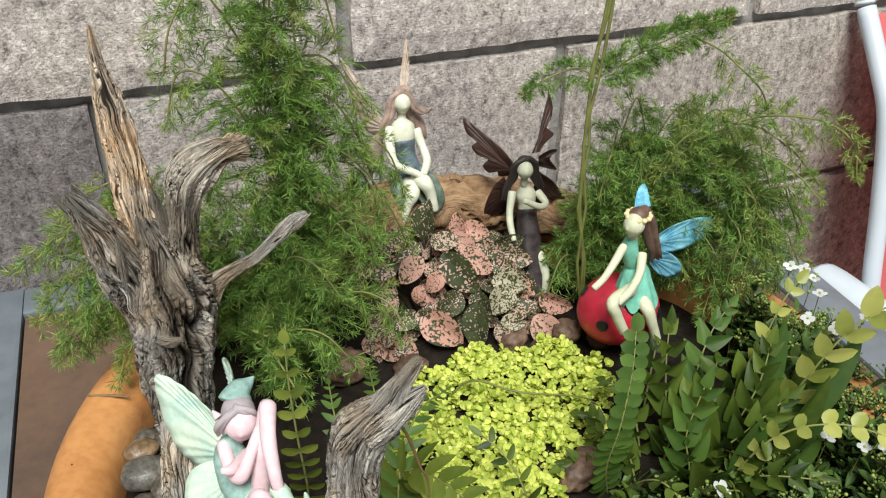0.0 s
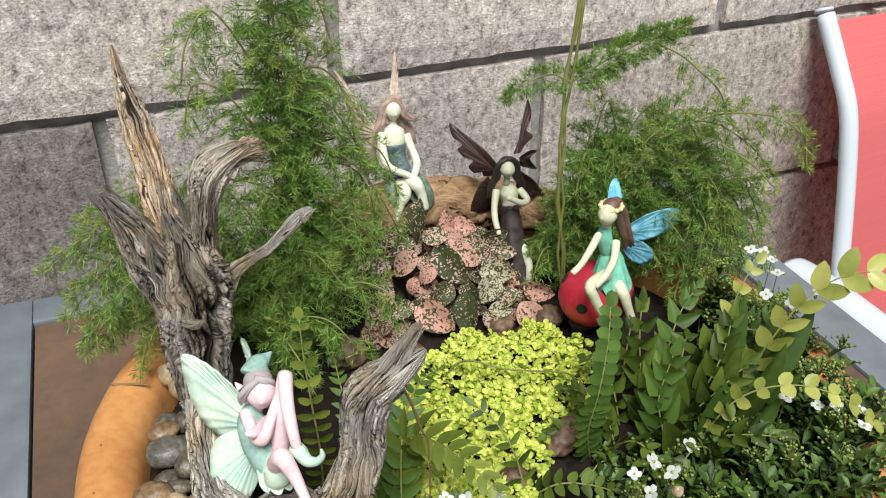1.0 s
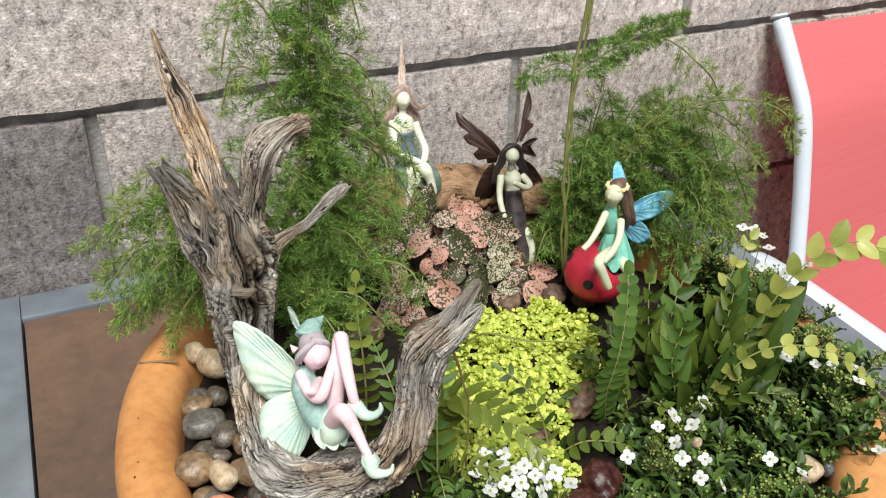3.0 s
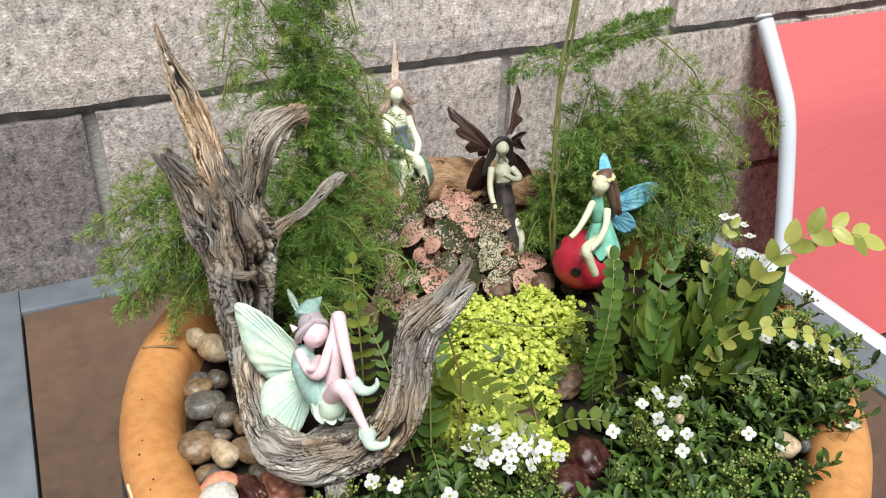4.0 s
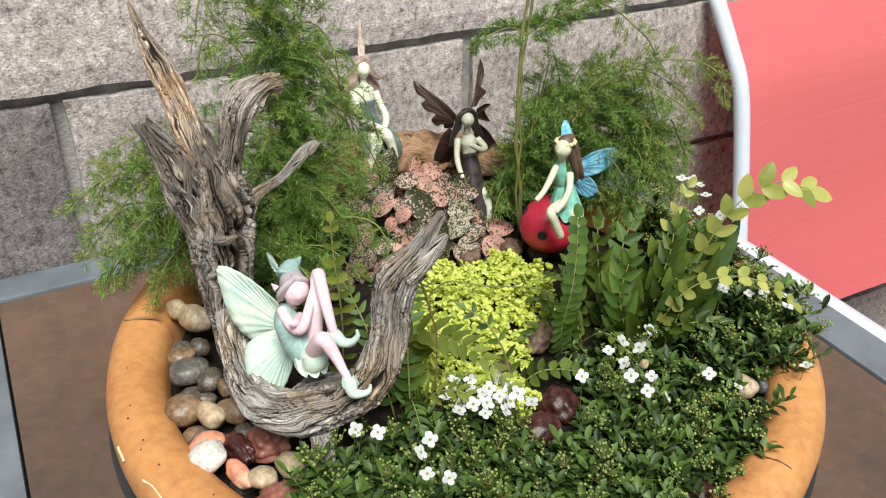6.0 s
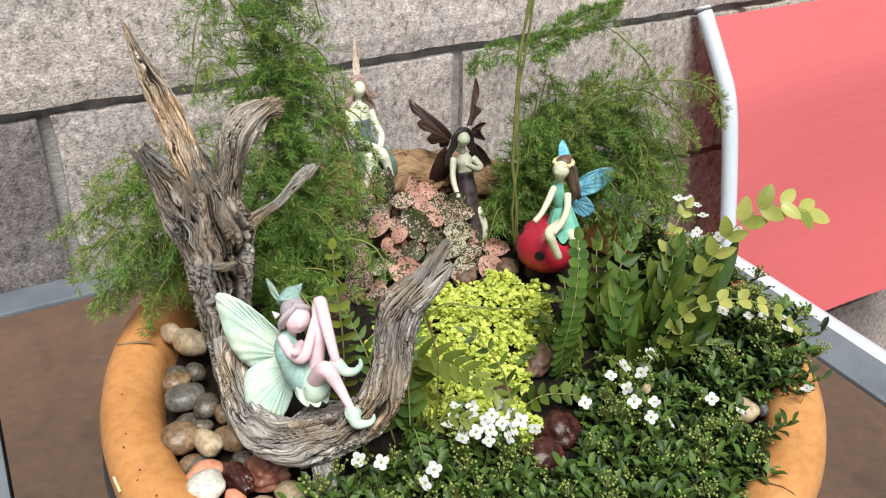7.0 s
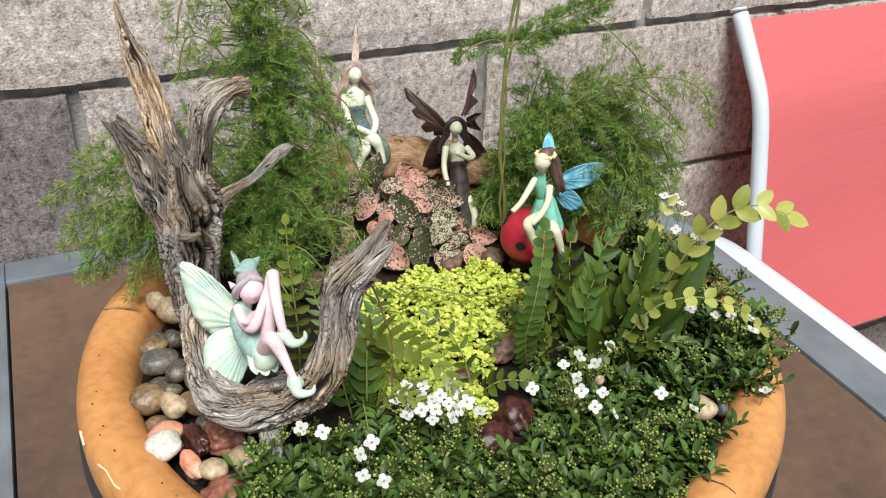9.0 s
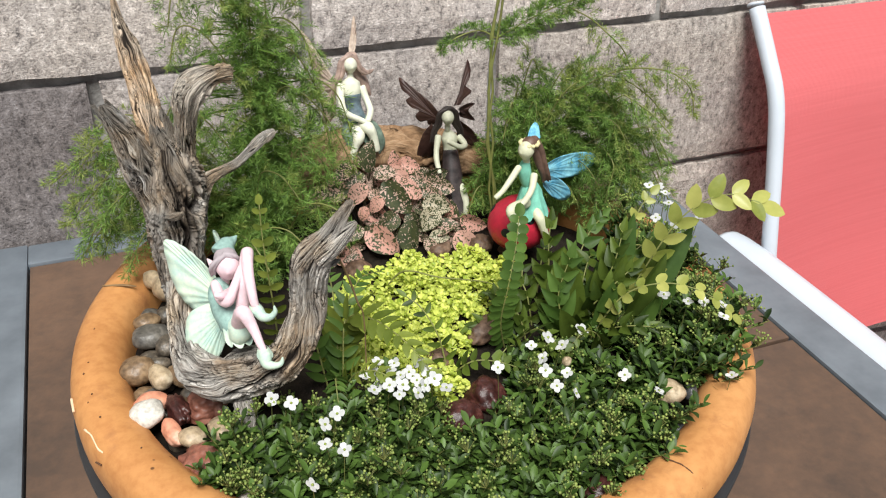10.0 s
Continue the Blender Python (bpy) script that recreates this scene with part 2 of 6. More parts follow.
def block_mesh(seed):
    """A rough-faced block with chipped arrises: front towards -y, lower left front corner at the origin."""
    r = random.Random(seed)
    w, h, d = PITCH - JOINT, COURSE - BED, 0.055
    nx, nz = 20, 9
    verts, faces = [], []
    for j in range(nz + 1):
        for i in range(nx + 1):
            x, z = w * i / nx, h * j / nz
            edge = i in (0, nx) or j in (0, nz)
            x += r.uniform(-1, 1) * 0.0010 if i in (0, nx) else 0
            z += r.uniform(-1, 1) * 0.0013 if j in (0, nz) else 0
            y = 0.0022 + r.uniform(0, 0.0018) if edge else r.uniform(-0.0006, 0.0006)
            verts.append((x, y, z))
    for j in range(nz):
        for i in range(nx):
            a = j * (nx + 1) + i
            faces.append((a, a + 1, a + nx + 2, a + nx + 1))
    ring = [i for i in range(nx + 1)] + [j * (nx + 1) + nx for j in range(1, nz + 1)]
    ring += [nz * (nx + 1) + i for i in range(nx - 1, -1, -1)] + [j * (nx + 1) for j in range(nz - 1, 0, -1)]
    n = len(verts)
    for q in ring:
        verts.append((verts[q][0], d, verts[q][2]))
    for k in range(len(ring)):
        q = (k + 1) % len(ring)
        faces.append((ring[q], ring[k], n + k, n + q))
    me = bpy.data.meshes.new("block")
    me.from_pydata(verts, [], faces)
    me.materials.append(BLOCK)
    return me


BLOCKS = [block_mesh(s) for s in range(5)]
TONES = {(0, 0): 1.30, (0, 1): 1.22, (-1, 0): 0.95, (-1, 1): 0.86, (-1, 2): 1.0, (-1, -1): 0.43, (0, -1): 1.18}     # block tones, with the shade at lower left and by the chair painted in
BED_Z = 0.914     # underside of the course that shows at the top
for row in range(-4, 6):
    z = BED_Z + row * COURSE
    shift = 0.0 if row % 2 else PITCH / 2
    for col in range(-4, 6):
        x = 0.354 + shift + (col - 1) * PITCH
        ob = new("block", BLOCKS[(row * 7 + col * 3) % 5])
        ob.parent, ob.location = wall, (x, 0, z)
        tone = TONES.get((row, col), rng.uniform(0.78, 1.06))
        # dark blocks also get the bluish cast of shade in their colour
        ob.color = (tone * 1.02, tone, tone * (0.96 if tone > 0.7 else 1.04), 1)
low = thing("wall_footing", (0, WALL, 0), "rough grey concrete wall base behind the table", "wall", kind="structure")
part("footing", box((6.0, 0.10, 0.145), (0.4, 0.05, 0.0735)), MORTAR, low)

# ---------------------------------------------------------------- table
table = thing("patio_table", (0.163, 0.38, 0), "patio table with brown stone-look tiles in a brushed grey metal frame", "table")
X0, X1, Y0, Y1 = -0.138, 0.465, -0.22, 0.730
for name, w, d, x, y in (("frame_rail", 0.042, Y1 - Y0 + 0.076, X0 - 0.021, (Y0 + Y1) / 2), ("frame_rail", 0.042, Y1 - Y0 + 0.076, X1 + 0.021, (Y0 + Y1) / 2),
                         ("frame_rail", X1 - X0, 0.036, (X0 + X1) / 2, Y1 + 0.018), ("frame_rail", X1 - X0, 0.036, (X0 + X1) / 2, Y0 - 0.018)):
    part(name, box((w, d, 0.026), (x - 0.163, y - 0.38, TABLE - 0.011), 0.003), STEEL, table, "brushed grey metal rail")
GAP = 0.0035
SEAM_X = 0.1635
for x0, x1, cuts in ((X0, SEAM_X, (Y0, 0.10, Y1)), (SEAM_X, X1, (Y0, 0.082, 0.402, Y1))):
    for y0, y1 in zip(cuts, cuts[1:]):
        bm = box((x1 - x0 - GAP, y1 - y0 - GAP, 0.012), ((x0 + x1) / 2 - 0.163, (y0 + y1) / 2 - 0.38, TABLE - 0.006), 0.0012)
        part("tile", bm, TILE, table)
# a black sheet makes the gaps between the tiles dark
part("tray", box((X1 - X0, Y1 - Y0, 0.006), ((X0 + X1) / 2 - 0.163, (Y0 + Y1) / 2 - 0.38, TABLE - 0.016)), BLACK, table, "black sheet under the tiles that shows in the gaps")
for x in (X0 - 0.015, X1 + 0.015):
    for y in (Y0 - 0.01, Y1 + 0.01):
        part("leg", box((0.04, 0.04, TABLE - 0.024), (x - 0.163, y - 0.38, (TABLE - 0.024) / 2), 0.004), STEEL, table)

# ---------------------------------------------------------------- sling chair beside the table
def mesh_fabric():
    m, t, b = graph("red_mesh_fabric", 0.75, spec=0.3)
    v = coords(t)
    warp = node(t, "ShaderNodeTexWave", [("Vector", v)], Scale=330.0, Distortion=0.15)
    weft = node(t, "ShaderNodeTexWave", [("Vector", v)], Scale=290.0, Distortion=0.15)
    weft.bands_direction = "Z"
    n = mix(t, 0.5, warp.outputs[0], weft.outputs[0])
    c = ramp(t, n, [(0.1, (0.73, 0.175, 0.185)), (0.6, (0.775, 0.195, 0.205)), (0.9, (0.81, 0.235, 0.245))])
    streak = ramp(t, fuzz(t, coords(t, "Object", (1.5, 1.5, 140)), 4, 3), [(0.35, (0.96, 0.94, 0.94)), (0.7, (1.04, 1.08, 1.08))])
    colour(t, b, mix(t, 1.0, c, streak, "MULTIPLY"))
    bump(t, b, n, 0.5, 0.0006)
    tr = node(t, "ShaderNodeBsdfTranslucent", [("Color", c)])
    ms = node(t, "ShaderNodeMixShader", [(1, b.outputs[0]), (2, tr.outputs[0])], Fac=0.35)
    t.links.new(ms.outputs[0], t.nodes["Material Output"].inputs["Surface"])
    return m


SLING = mesh_fabric()
chair = thing("sling_chair", (0.670, 0.60, 0), "patio chair with red mesh sling and white tubular frame", "chair")
CW = 0.52
BACK = [(0.763, 0.913), (0.727, 0.866), (0.700, 0.825), (0.678, 0.751), (0.652, 0.642), (0.615, 0.50), (0.585, 0.40)]
for side in (0, CW):
    x = side
    v, f, g = tube([(x, y - 0.60, z, 0.0094) for y, z in BACK], 6, 14)
    solid("back_post", v, f, WHITE, chair, "white bent tubular back post")
    v, f, g = tube([(x - 0.03 + (0.06 if side else 0), y - 0.60, z, 0.0125) for y, z in ((0.688, 0.650), (0.66, 0.654), (0.60, 0.656), (0.45, 0.656), (0.20, 0.656), (0.13, 0.64), (0.115, 0.55), (0.10, 0.0))], 6, 14)
    v = [(x - 0.036 + (0.072 if side else 0) + (q[0] - (x - 0.03 + (0.06 if side else 0))) * 1.7, q[1], q[2]) for q in v]     # a broad flat arm
    solid("armrest", v, f, WHITE, chair, "white tubular armrest bent into the front leg")
    v, f, g = tube([(x - 0.03 + (0.06 if side else 0), 0.655 - 0.60, 0.652, 0.006), (x, 0.650 - 0.60, 0.645, 0.006)], 3, 8)
    solid("pivot_pin", v, f, WHITE, chair)
    v, f, g = tube([(x, 0.585 - 0.60, 0.40, 0.0125), (x, 0.40 - 0.60, 0.40, 0.0125), (x, 0.16 - 0.60, 0.43, 0.0125)], 4, 12)
    solid("seat_rail", v, f, WHITE, chair)
    v, f, g = tube([(x, 0.585 - 0.60, 0.40, 0.0125), (x, 0.66 - 0.60, 0.2, 0.0125), (x, 0.70 - 0.60, 0.0, 0.0125)], 4, 12)
    solid("rear_leg", v, f, WHITE, chair)
    v, f, g = tube([(x - 0.001, 0.765 - 0.60, 0.916, 0.0097), (x - 0.001, 0.7665 - 0.60, 0.9185, 0.0090), (x - 0.001, 0.767 - 0.60, 0.9195, 0.0045)], 2, 14)
    solid("end_cap", v, f, WHITE, chair)


def sling_sheet(line, sag):
    verts, faces, n = [], [], 16
    rows = spline([(y, z) for y, z in line], 5)
    m = len(rows)
    for face in (0, 1):
        for j, (y, z) in enumerate(rows):
            for i in range(n + 1):
                u = i / n
                s = sag * 4 * u * (1 - u) * min(1, 0.1 + 1.2 * j / m)
                verts.append((0.008 + (CW - 0.016) * u, y - 0.60 + s * 0.9 + face * 0.0016, z - s * 0.3 - face * 0.0006))
    for face in (0, 1):
        for j in range(m - 1):
            for i in range(n):
                a = face * m * (n + 1) + j * (n + 1) + i
                q = (a, a + 1, a + n + 2, a + n + 1)
                faces.append(q if face else q[::-1])
    return verts, faces


v, f = sling_sheet([(y - 0.006, z - 0.005) for y, z in BACK[:4]] + [(0.648, 0.642), (0.613, 0.505)], 0.03)
solid("back_sling", v, f, SLING, chair, "red woven mesh back panel")
v, f = sling_sheet([(0.56, 0.402), (0.40, 0.402), (0.16, 0.432)], 0.02)
solid("seat_sling", v, f, SLING, chair, "red woven mesh seat panel")

# ---------------------------------------------------------------- terracotta bowl
pot = thing("terracotta_bowl", POT, "wide orange terracotta planter bowl with chipped rim on the tiled table", "planter")
H0 = RIM - TABLE
prof = [(0.0, 0.004), (0.118, 0.004), (0.124, 0.0), (0.128, 0.004), (0.150, 0.045), (0.168, 0.085), (0.176, 0.108), (0.1785, 0.1145),
        (0.1905, 0.1165), (0.1935, 0.120), (0.1955, 0.128), (0.1958, 0.137), (0.1940, 0.144), (0.1895, 0.1488), (0.184, H0 + 0.0003),
        (0.178, H0), (0.172, 0.1478), (0.1675, 0.1435), (0.1652, 0.136), (0.163, 0.120), (0.158, 0.09), (0.150, 0.07), (0.0, 0.066)]
v, f = lathe(prof, 128, 0.006)
solid("bowl", v, f, CLAY, pot)
# dark line under the rim, made wider than the lip to show from above
v, f = lathe([(0.1785, 0.1040), (0.1930, 0.1070), (0.1972, 0.1110), (0.1978, 0.1165), (0.1966, 0.1190), (0.1900, 0.1168), (0.1790, 0.1140)], 128, 0.006)
solid("dark_band", v, f, BLACK, pot, "black band under the rim")

# soil sheet inside the bowl
def soil_height(x, y):
    d = math.hypot(x - POT.x, y - POT.y)
    hump = 0.012 * max(0, 1 - (d / 0.15) ** 2)
    return 0.882 + hump + 0.003 * noise.noise(Vector((x * 60, y * 60, 0)))


sv, sf = [], []
RN, SN = 26, 80
for i in range(RN + 1):
    r = 0.1655 * i / RN
    for k in range(SN):
        w = 2 * math.pi * k / SN
        x, y = r * math.cos(w), r * math.sin(w)
        sv.append((x, y, soil_height(POT.x + x, POT.y + y) - TABLE + rng.uniform(-0.0012, 0.0012)))
for i in range(RN):
    for k in range(SN):
        q = (k + 1) % SN
        sf.append((i * SN + k, i * SN + q, (i + 1) * SN + q, (i + 1) * SN + k))
soil = solid("potting_soil", [(a + POT.x, b + POT.y, c + TABLE) for a, b, c in sv], sf, SOIL)
tagged(soil, "dark moist potting soil filling the bowl", "soil", kind="stuff")

# worn marks on the rim: pale scratches, a hairline crack and dark specks
CHIP, CRACK = plain("pale_chipped_clay", (0.74, 0.55, 0.36), 0.8), plain("dark_crack_line", (0.10, 0.045, 0.02), 0.9)


def rim_mark(name, rows, wide, mat):
    """A thin raised streak that follows the top of the rim."""
    pts = []
    for x, y in rows:
        d = math.hypot(x - POT.x, y - POT.y)
        z = H0 + 0.0004 if d < 0.187 else H0 - (d - 0.187) * 0.9
        pts.append((x - POT.x, y - POT.y, z, wide))
    v, f, g = tube(pts, 5, 6, lambda w, s, u: (1 + 0.5 * noise.noise(Vector((s * 400, w, 0))), w, 0.0))
    solid(name, v, f, mat, pot)


rim_mark("scratch", [(-0.0770, 0.3207), (-0.0737, 0.3136), (-0.0711, 0.3034), (-0.0690, 0.2994)], 0.0006, CHIP)
rim_mark("chip", [(-0.0826, 0.3483), (-0.0822, 0.3430), (-0.0818, 0.3380)], 0.0007, CHIP)
rim_mark("crack", [(0.1786, 0.2021), (0.1822, 0.1970), (0.1840, 0.1945), (0.1864, 0.1894), (0.1894, 0.1838)], 0.00035, CRACK)
rim_mark("speck", [(-0.0731, 0.2982), (-0.0707, 0.2946)], 0.0005, CRACK)
for k in range(16):
    w, rr = rng.uniform(2.0, 6.9), rng.uniform(0.172, 0.190)
    x, y = POT.x + rr * math.cos(w), POT.y + rr * math.sin(w)
    rim_mark("speck", [(x, y), (x + 0.0006, y + 0.0004)], rng.uniform(0.0002, 0.00042), CRACK)

# ---------------------------------------------------------------- driftwood
def wood_shape(seed, depth=0.30, wave=2.2, twist=0.0, cracks=1.0):
    """Uneven, twisted, split wood: radius factor, twisted angle and depth of crack."""
    def shape(w, s, u):
        a = w + twist * s + 0.40 * noise.noise(Vector((s * 26 + seed * 3, math.cos(w), math.sin(w)))) + 0.26 * noise.noise(Vector((s * 85 + seed, 1.4 * math.cos(w), 1.4 * math.sin(w))))
        c, d = math.cos(a), math.sin(a)
        big = noise.noise(Vector((c * 0.9, d * 0.9, s * 30 + seed * 7.3)))
        rope = 0.5 - 2.0 * abs(noise.noise(Vector((c * wave, d * wave, s * 11 + seed))))
        cord = 0.5 - 2.0 * abs(noise.noise(Vector((c * wave * 2.6, d * wave * 2.6, s * 15 + seed * 5))))
        fine = noise.noise(Vector((c * 13, d * 13, s * 22 + seed)))
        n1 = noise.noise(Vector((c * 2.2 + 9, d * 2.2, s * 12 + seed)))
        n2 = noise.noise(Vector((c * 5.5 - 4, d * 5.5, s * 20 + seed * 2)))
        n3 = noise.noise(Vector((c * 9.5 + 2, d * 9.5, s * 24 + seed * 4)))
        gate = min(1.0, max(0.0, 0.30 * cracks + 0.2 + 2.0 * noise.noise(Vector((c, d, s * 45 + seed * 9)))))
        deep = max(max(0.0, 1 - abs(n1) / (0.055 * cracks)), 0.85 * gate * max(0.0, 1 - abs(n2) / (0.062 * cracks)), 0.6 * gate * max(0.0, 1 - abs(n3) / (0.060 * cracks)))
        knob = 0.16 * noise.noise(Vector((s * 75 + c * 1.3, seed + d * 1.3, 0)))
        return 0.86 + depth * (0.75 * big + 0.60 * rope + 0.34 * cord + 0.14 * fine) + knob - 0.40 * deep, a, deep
    return shape


# how bleached each limb is
TINTS = {"trunk": (0.66, 0.645, 0.625), "tall_spike": (1.22, 1.06, 0.90), "left_prong": (0.62, 0.62, 0.62), "hooked_limb": (1.28, 1.20, 1.10), "thin_twig": (1.35, 1.33, 1.30), "curved_branch": (0.98, 0.965, 0.945), "splinter": (1.40, 1.37, 1.33), "spur": (1.05, 1.02, 1.0)}


SPLITS = {"trunk": 1.8, "left_prong": 1.9, "hooked_limb": 1.25, "tall_spike": 1.2, "curved_branch": 1.3}     # how wide the drying cracks gape


def driftwood(name, limbs, label):
    """limbs: (part name, rows of x, y, z, radius, depth, twist)."""
    home = Vector(limbs[0][1][0][:3])
    wood = thing(name, home, label, "driftwood")
    for i, (nm, rows, depth, twist) in enumerate(limbs):
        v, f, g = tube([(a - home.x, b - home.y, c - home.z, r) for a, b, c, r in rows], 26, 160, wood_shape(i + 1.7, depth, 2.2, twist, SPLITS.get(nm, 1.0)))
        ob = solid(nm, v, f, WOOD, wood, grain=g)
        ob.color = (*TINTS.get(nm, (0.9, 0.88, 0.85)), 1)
    # torn fibres at the broken ends
    r = random.Random(len(limbs))
    for nm, rows, depth, twist in limbs:
        if nm in ("left_prong", "hooked_limb", "thin_twig", "curved_branch", "trunk"):
            p, q = Vector(rows[-2][:3]), Vector(rows[-4][:3])
            d, rad = (p - q).normalized(), rows[-3][3]
            for k in range(9 if nm != "thin_twig" else 5):
                w = r.uniform(0, 6.28)
                e = Vector((math.cos(w), math.sin(w) * 0.7, 0.3 * math.sin(w)))
                e = (e - d * e.dot(d)) * rad * r.uniform(0.35, 0.95)
                a, ln, th = p + e - d * rad * 1.6 - home, rad * r.uniform(1.7, 2.9), rad * r.uniform(0.16, 0.34)
                tip = a + d * ln + Vector([r.gauss(0, rad * 0.12) for _ in range(3)])
                v, f, g = tube([(*a, th * 1.3), (*a.lerp(tip, 0.5), th), (*a.lerp(tip, 0.85), th * 0.6), (*tip, th * 0.12)], 5, 9, wood_shape(k + 3.3, 0.3, 2.2, 3))
                ob = solid("torn_fibre", v, f, WOOD, wood, grain=g)
                ob.color = (*TINTS.get(nm, (0.9, 0.88, 0.85)), 1)
    return wood


driftwood("driftwood_stump", [
    ("trunk", [(-0.0155, 0.354, 0.880, 0.0115), (-0.0175, 0.362, 0.912, 0.0110), (-0.0175, 0.366, 0.943, 0.0118), (-0.0165, 0.373, 0.964, 0.0158), (-0.0152, 0.378, 0.983, 0.0178), (-0.0150, 0.382, 0.999, 0.0172), (-0.0155, 0.386, 1.011, 0.0135), (-0.0165, 0.388, 1.019, 0.0075), (-0.0170, 0.389, 1.022, 0.003)], 0.26, 6),
    ("tall_spike", [(-0.0165, 0.382, 0.985, 0.0090), (-0.0195, 0.386, 1.010, 0.0076), (-0.0207, 0.392, 1.025, 0.0072), (-0.0219, 0.410, 1.0393, 0.0074), (-0.0235, 0.430, 1.050, 0.0062), (-0.0255, 0.446, 1.058, 0.0034), (-0.0262, 0.457, 1.065, 0.0021), (-0.0268, 0.465, 1.0695, 0.0008)], 0.28, 3),
    ("left_prong", [(-0.0210, 0.378, 0.985, 0.0110), (-0.0265, 0.380, 1.005, 0.0105), (-0.0325, 0.383, 1.0220, 0.0076), (-0.0380, 0.3845, 1.033, 0.0050), (-0.0403, 0.385, 1.0368, 0.0040), (-0.0410, 0.385, 1.0385, 0.0018)], 0.32, 3),
    ("hooked_limb", [(-0.0060, 0.384, 0.985, 0.0090), (-0.0068, 0.382, 1.000, 0.0068), (-0.0062, 0.381, 1.0138, 0.0056), (-0.0040, 0.376, 1.030, 0.0060), (-0.0015, 0.372, 1.043, 0.0078), (0.0030, 0.372, 1.0485, 0.0080), (0.0090, 0.3745, 1.0510, 0.0060), (0.0150, 0.379, 1.0500, 0.0048), (0.0185, 0.382, 1.0490, 0.0058), (0.0205, 0.383, 1.0485, 0.0036)], 0.30, 5),
    ("thin_twig", [(-0.0040, 0.382, 0.985, 0.0080), (0.0030, 0.385, 0.991, 0.0046), (0.0110, 0.389, 0.9930, 0.0029), (0.0198, 0.392, 0.9950, 0.0025), (0.0275, 0.394, 1.000, 0.0027), (0.0350, 0.3955, 1.0055, 0.0032), (0.0405, 0.396, 1.0080, 0.0026), (0.0425, 0.396, 1.0085, 0.0012)], 0.28, 5),
    ("broken_nub", [(-0.0200, 0.366, 0.984, 0.0022), (-0.0165, 0.360, 0.9865, 0.0022), (-0.0130, 0.356, 0.990, 0.0008)], 0.3, 3),
    ("bark_sliver", [(-0.0285, 0.374, 1.004, 0.0022), (-0.0280, 0.372, 1.014, 0.0020), (-0.0275, 0.372, 1.025, 0.0006)], 0.3, 3),
], "weathered grey-brown driftwood stump with pointed limbs standing in the bowl")

driftwood("driftwood_branch", [
    ("curved_branch", [(-0.0175, 0.362, 0.943, 0.0105), (-0.0225, 0.345, 0.9325, 0.0088), (-0.0220, 0.322, 0.926, 0.0092), (-0.0150, 0.304, 0.929, 0.0115), (-0.0040, 0.295, 0.932, 0.0118), (0.0085, 0.290, 0.936, 0.0112), (0.0225, 0.2865, 0.9475, 0.0103),
                       (0.0318, 0.287, 0.9665, 0.0098), (0.0330, 0.288, 0.983, 0.0090), (0.0350, 0.286, 0.9968, 0.0084), (0.0425, 0.283, 1.0085, 0.0056), (0.0475, 0.2815, 1.0175, 0.0034), (0.0500, 0.2812, 1.0210, 0.0026), (0.0528, 0.281, 1.0245, 0.0010)], 0.27, 7),
    ("splinter", [(0.0370, 0.2835, 0.998, 0.0060), (0.0440, 0.2805, 1.0060, 0.0052), (0.0500, 0.2795, 1.0115, 0.0034), (0.0535, 0.279, 1.0148, 0.0010)], 0.3, 2),
    ("spur", [(0.0390, 0.286, 0.9925, 0.0036), (0.0435, 0.285, 0.9925, 0.0020), (0.0450, 0.2845, 0.9930, 0.0014), (0.0468, 0.284, 0.9938, 0.0005)], 0.3, 2),
    ("inner_burl", [(-0.0120, 0.318, 0.915, 0.0060), (0.000, 0.308, 0.928, 0.0085), (0.0080, 0.300, 0.936, 0.0065), (0.0140, 0.294, 0.942, 0.0020)], 0.3, 6),
    ("root_stub", [(-0.0020, 0.290, 0.922, 0.0065), (-0.0020, 0.284, 0.905, 0.0052), (-0.0030, 0.280, 0.885, 0.0040)], 0.3, 5),
], "grey grooved driftwood branch curling up from the pebbles")

# ---------------------------------------------------------------- plants
def leaf_material(name, dark, light, rough=0.5, glow=0.3, scale=120, spec=0.35):
    """Leaf tissue: colour varies by leaf and by blotch; part of the light passes through."""
    m, t, b = graph(name, rough, spec=spec)
    geo = t.nodes.new("ShaderNodeNewGeometry")
    inf = t.nodes.new("ShaderNodeObjectInfo")
    v = coords(t)
    n = fuzz(t, v, scale, 3)
    a = node(t, "ShaderNodeMath", [(0, geo.outputs["Random Per Island"]), (1, inf.outputs["Random"])])
    a.operation = "ADD"
    h = node(t, "ShaderNodeMath", [(0, a.outputs[0])])
    h.operation = "FRACT"
    k = mix(t, 0.45, h.outputs[0], n)
    c = ramp(t, k, [(0.15, tuple(q * 0.7 for q in dark)), (0.8, light)])
    colour(t, b, c)
    bump(t, b, n, 0.3, 0.0008)
    tr = node(t, "ShaderNodeBsdfTranslucent", [("Color", c)])
    ms = node(t, "ShaderNodeMixShader", [(1, b.outputs[0]), (2, tr.outputs[0])], Fac=glow)
    t.links.new(ms.outputs[0], t.nodes["Material Output"].inputs["Surface"])
    return m


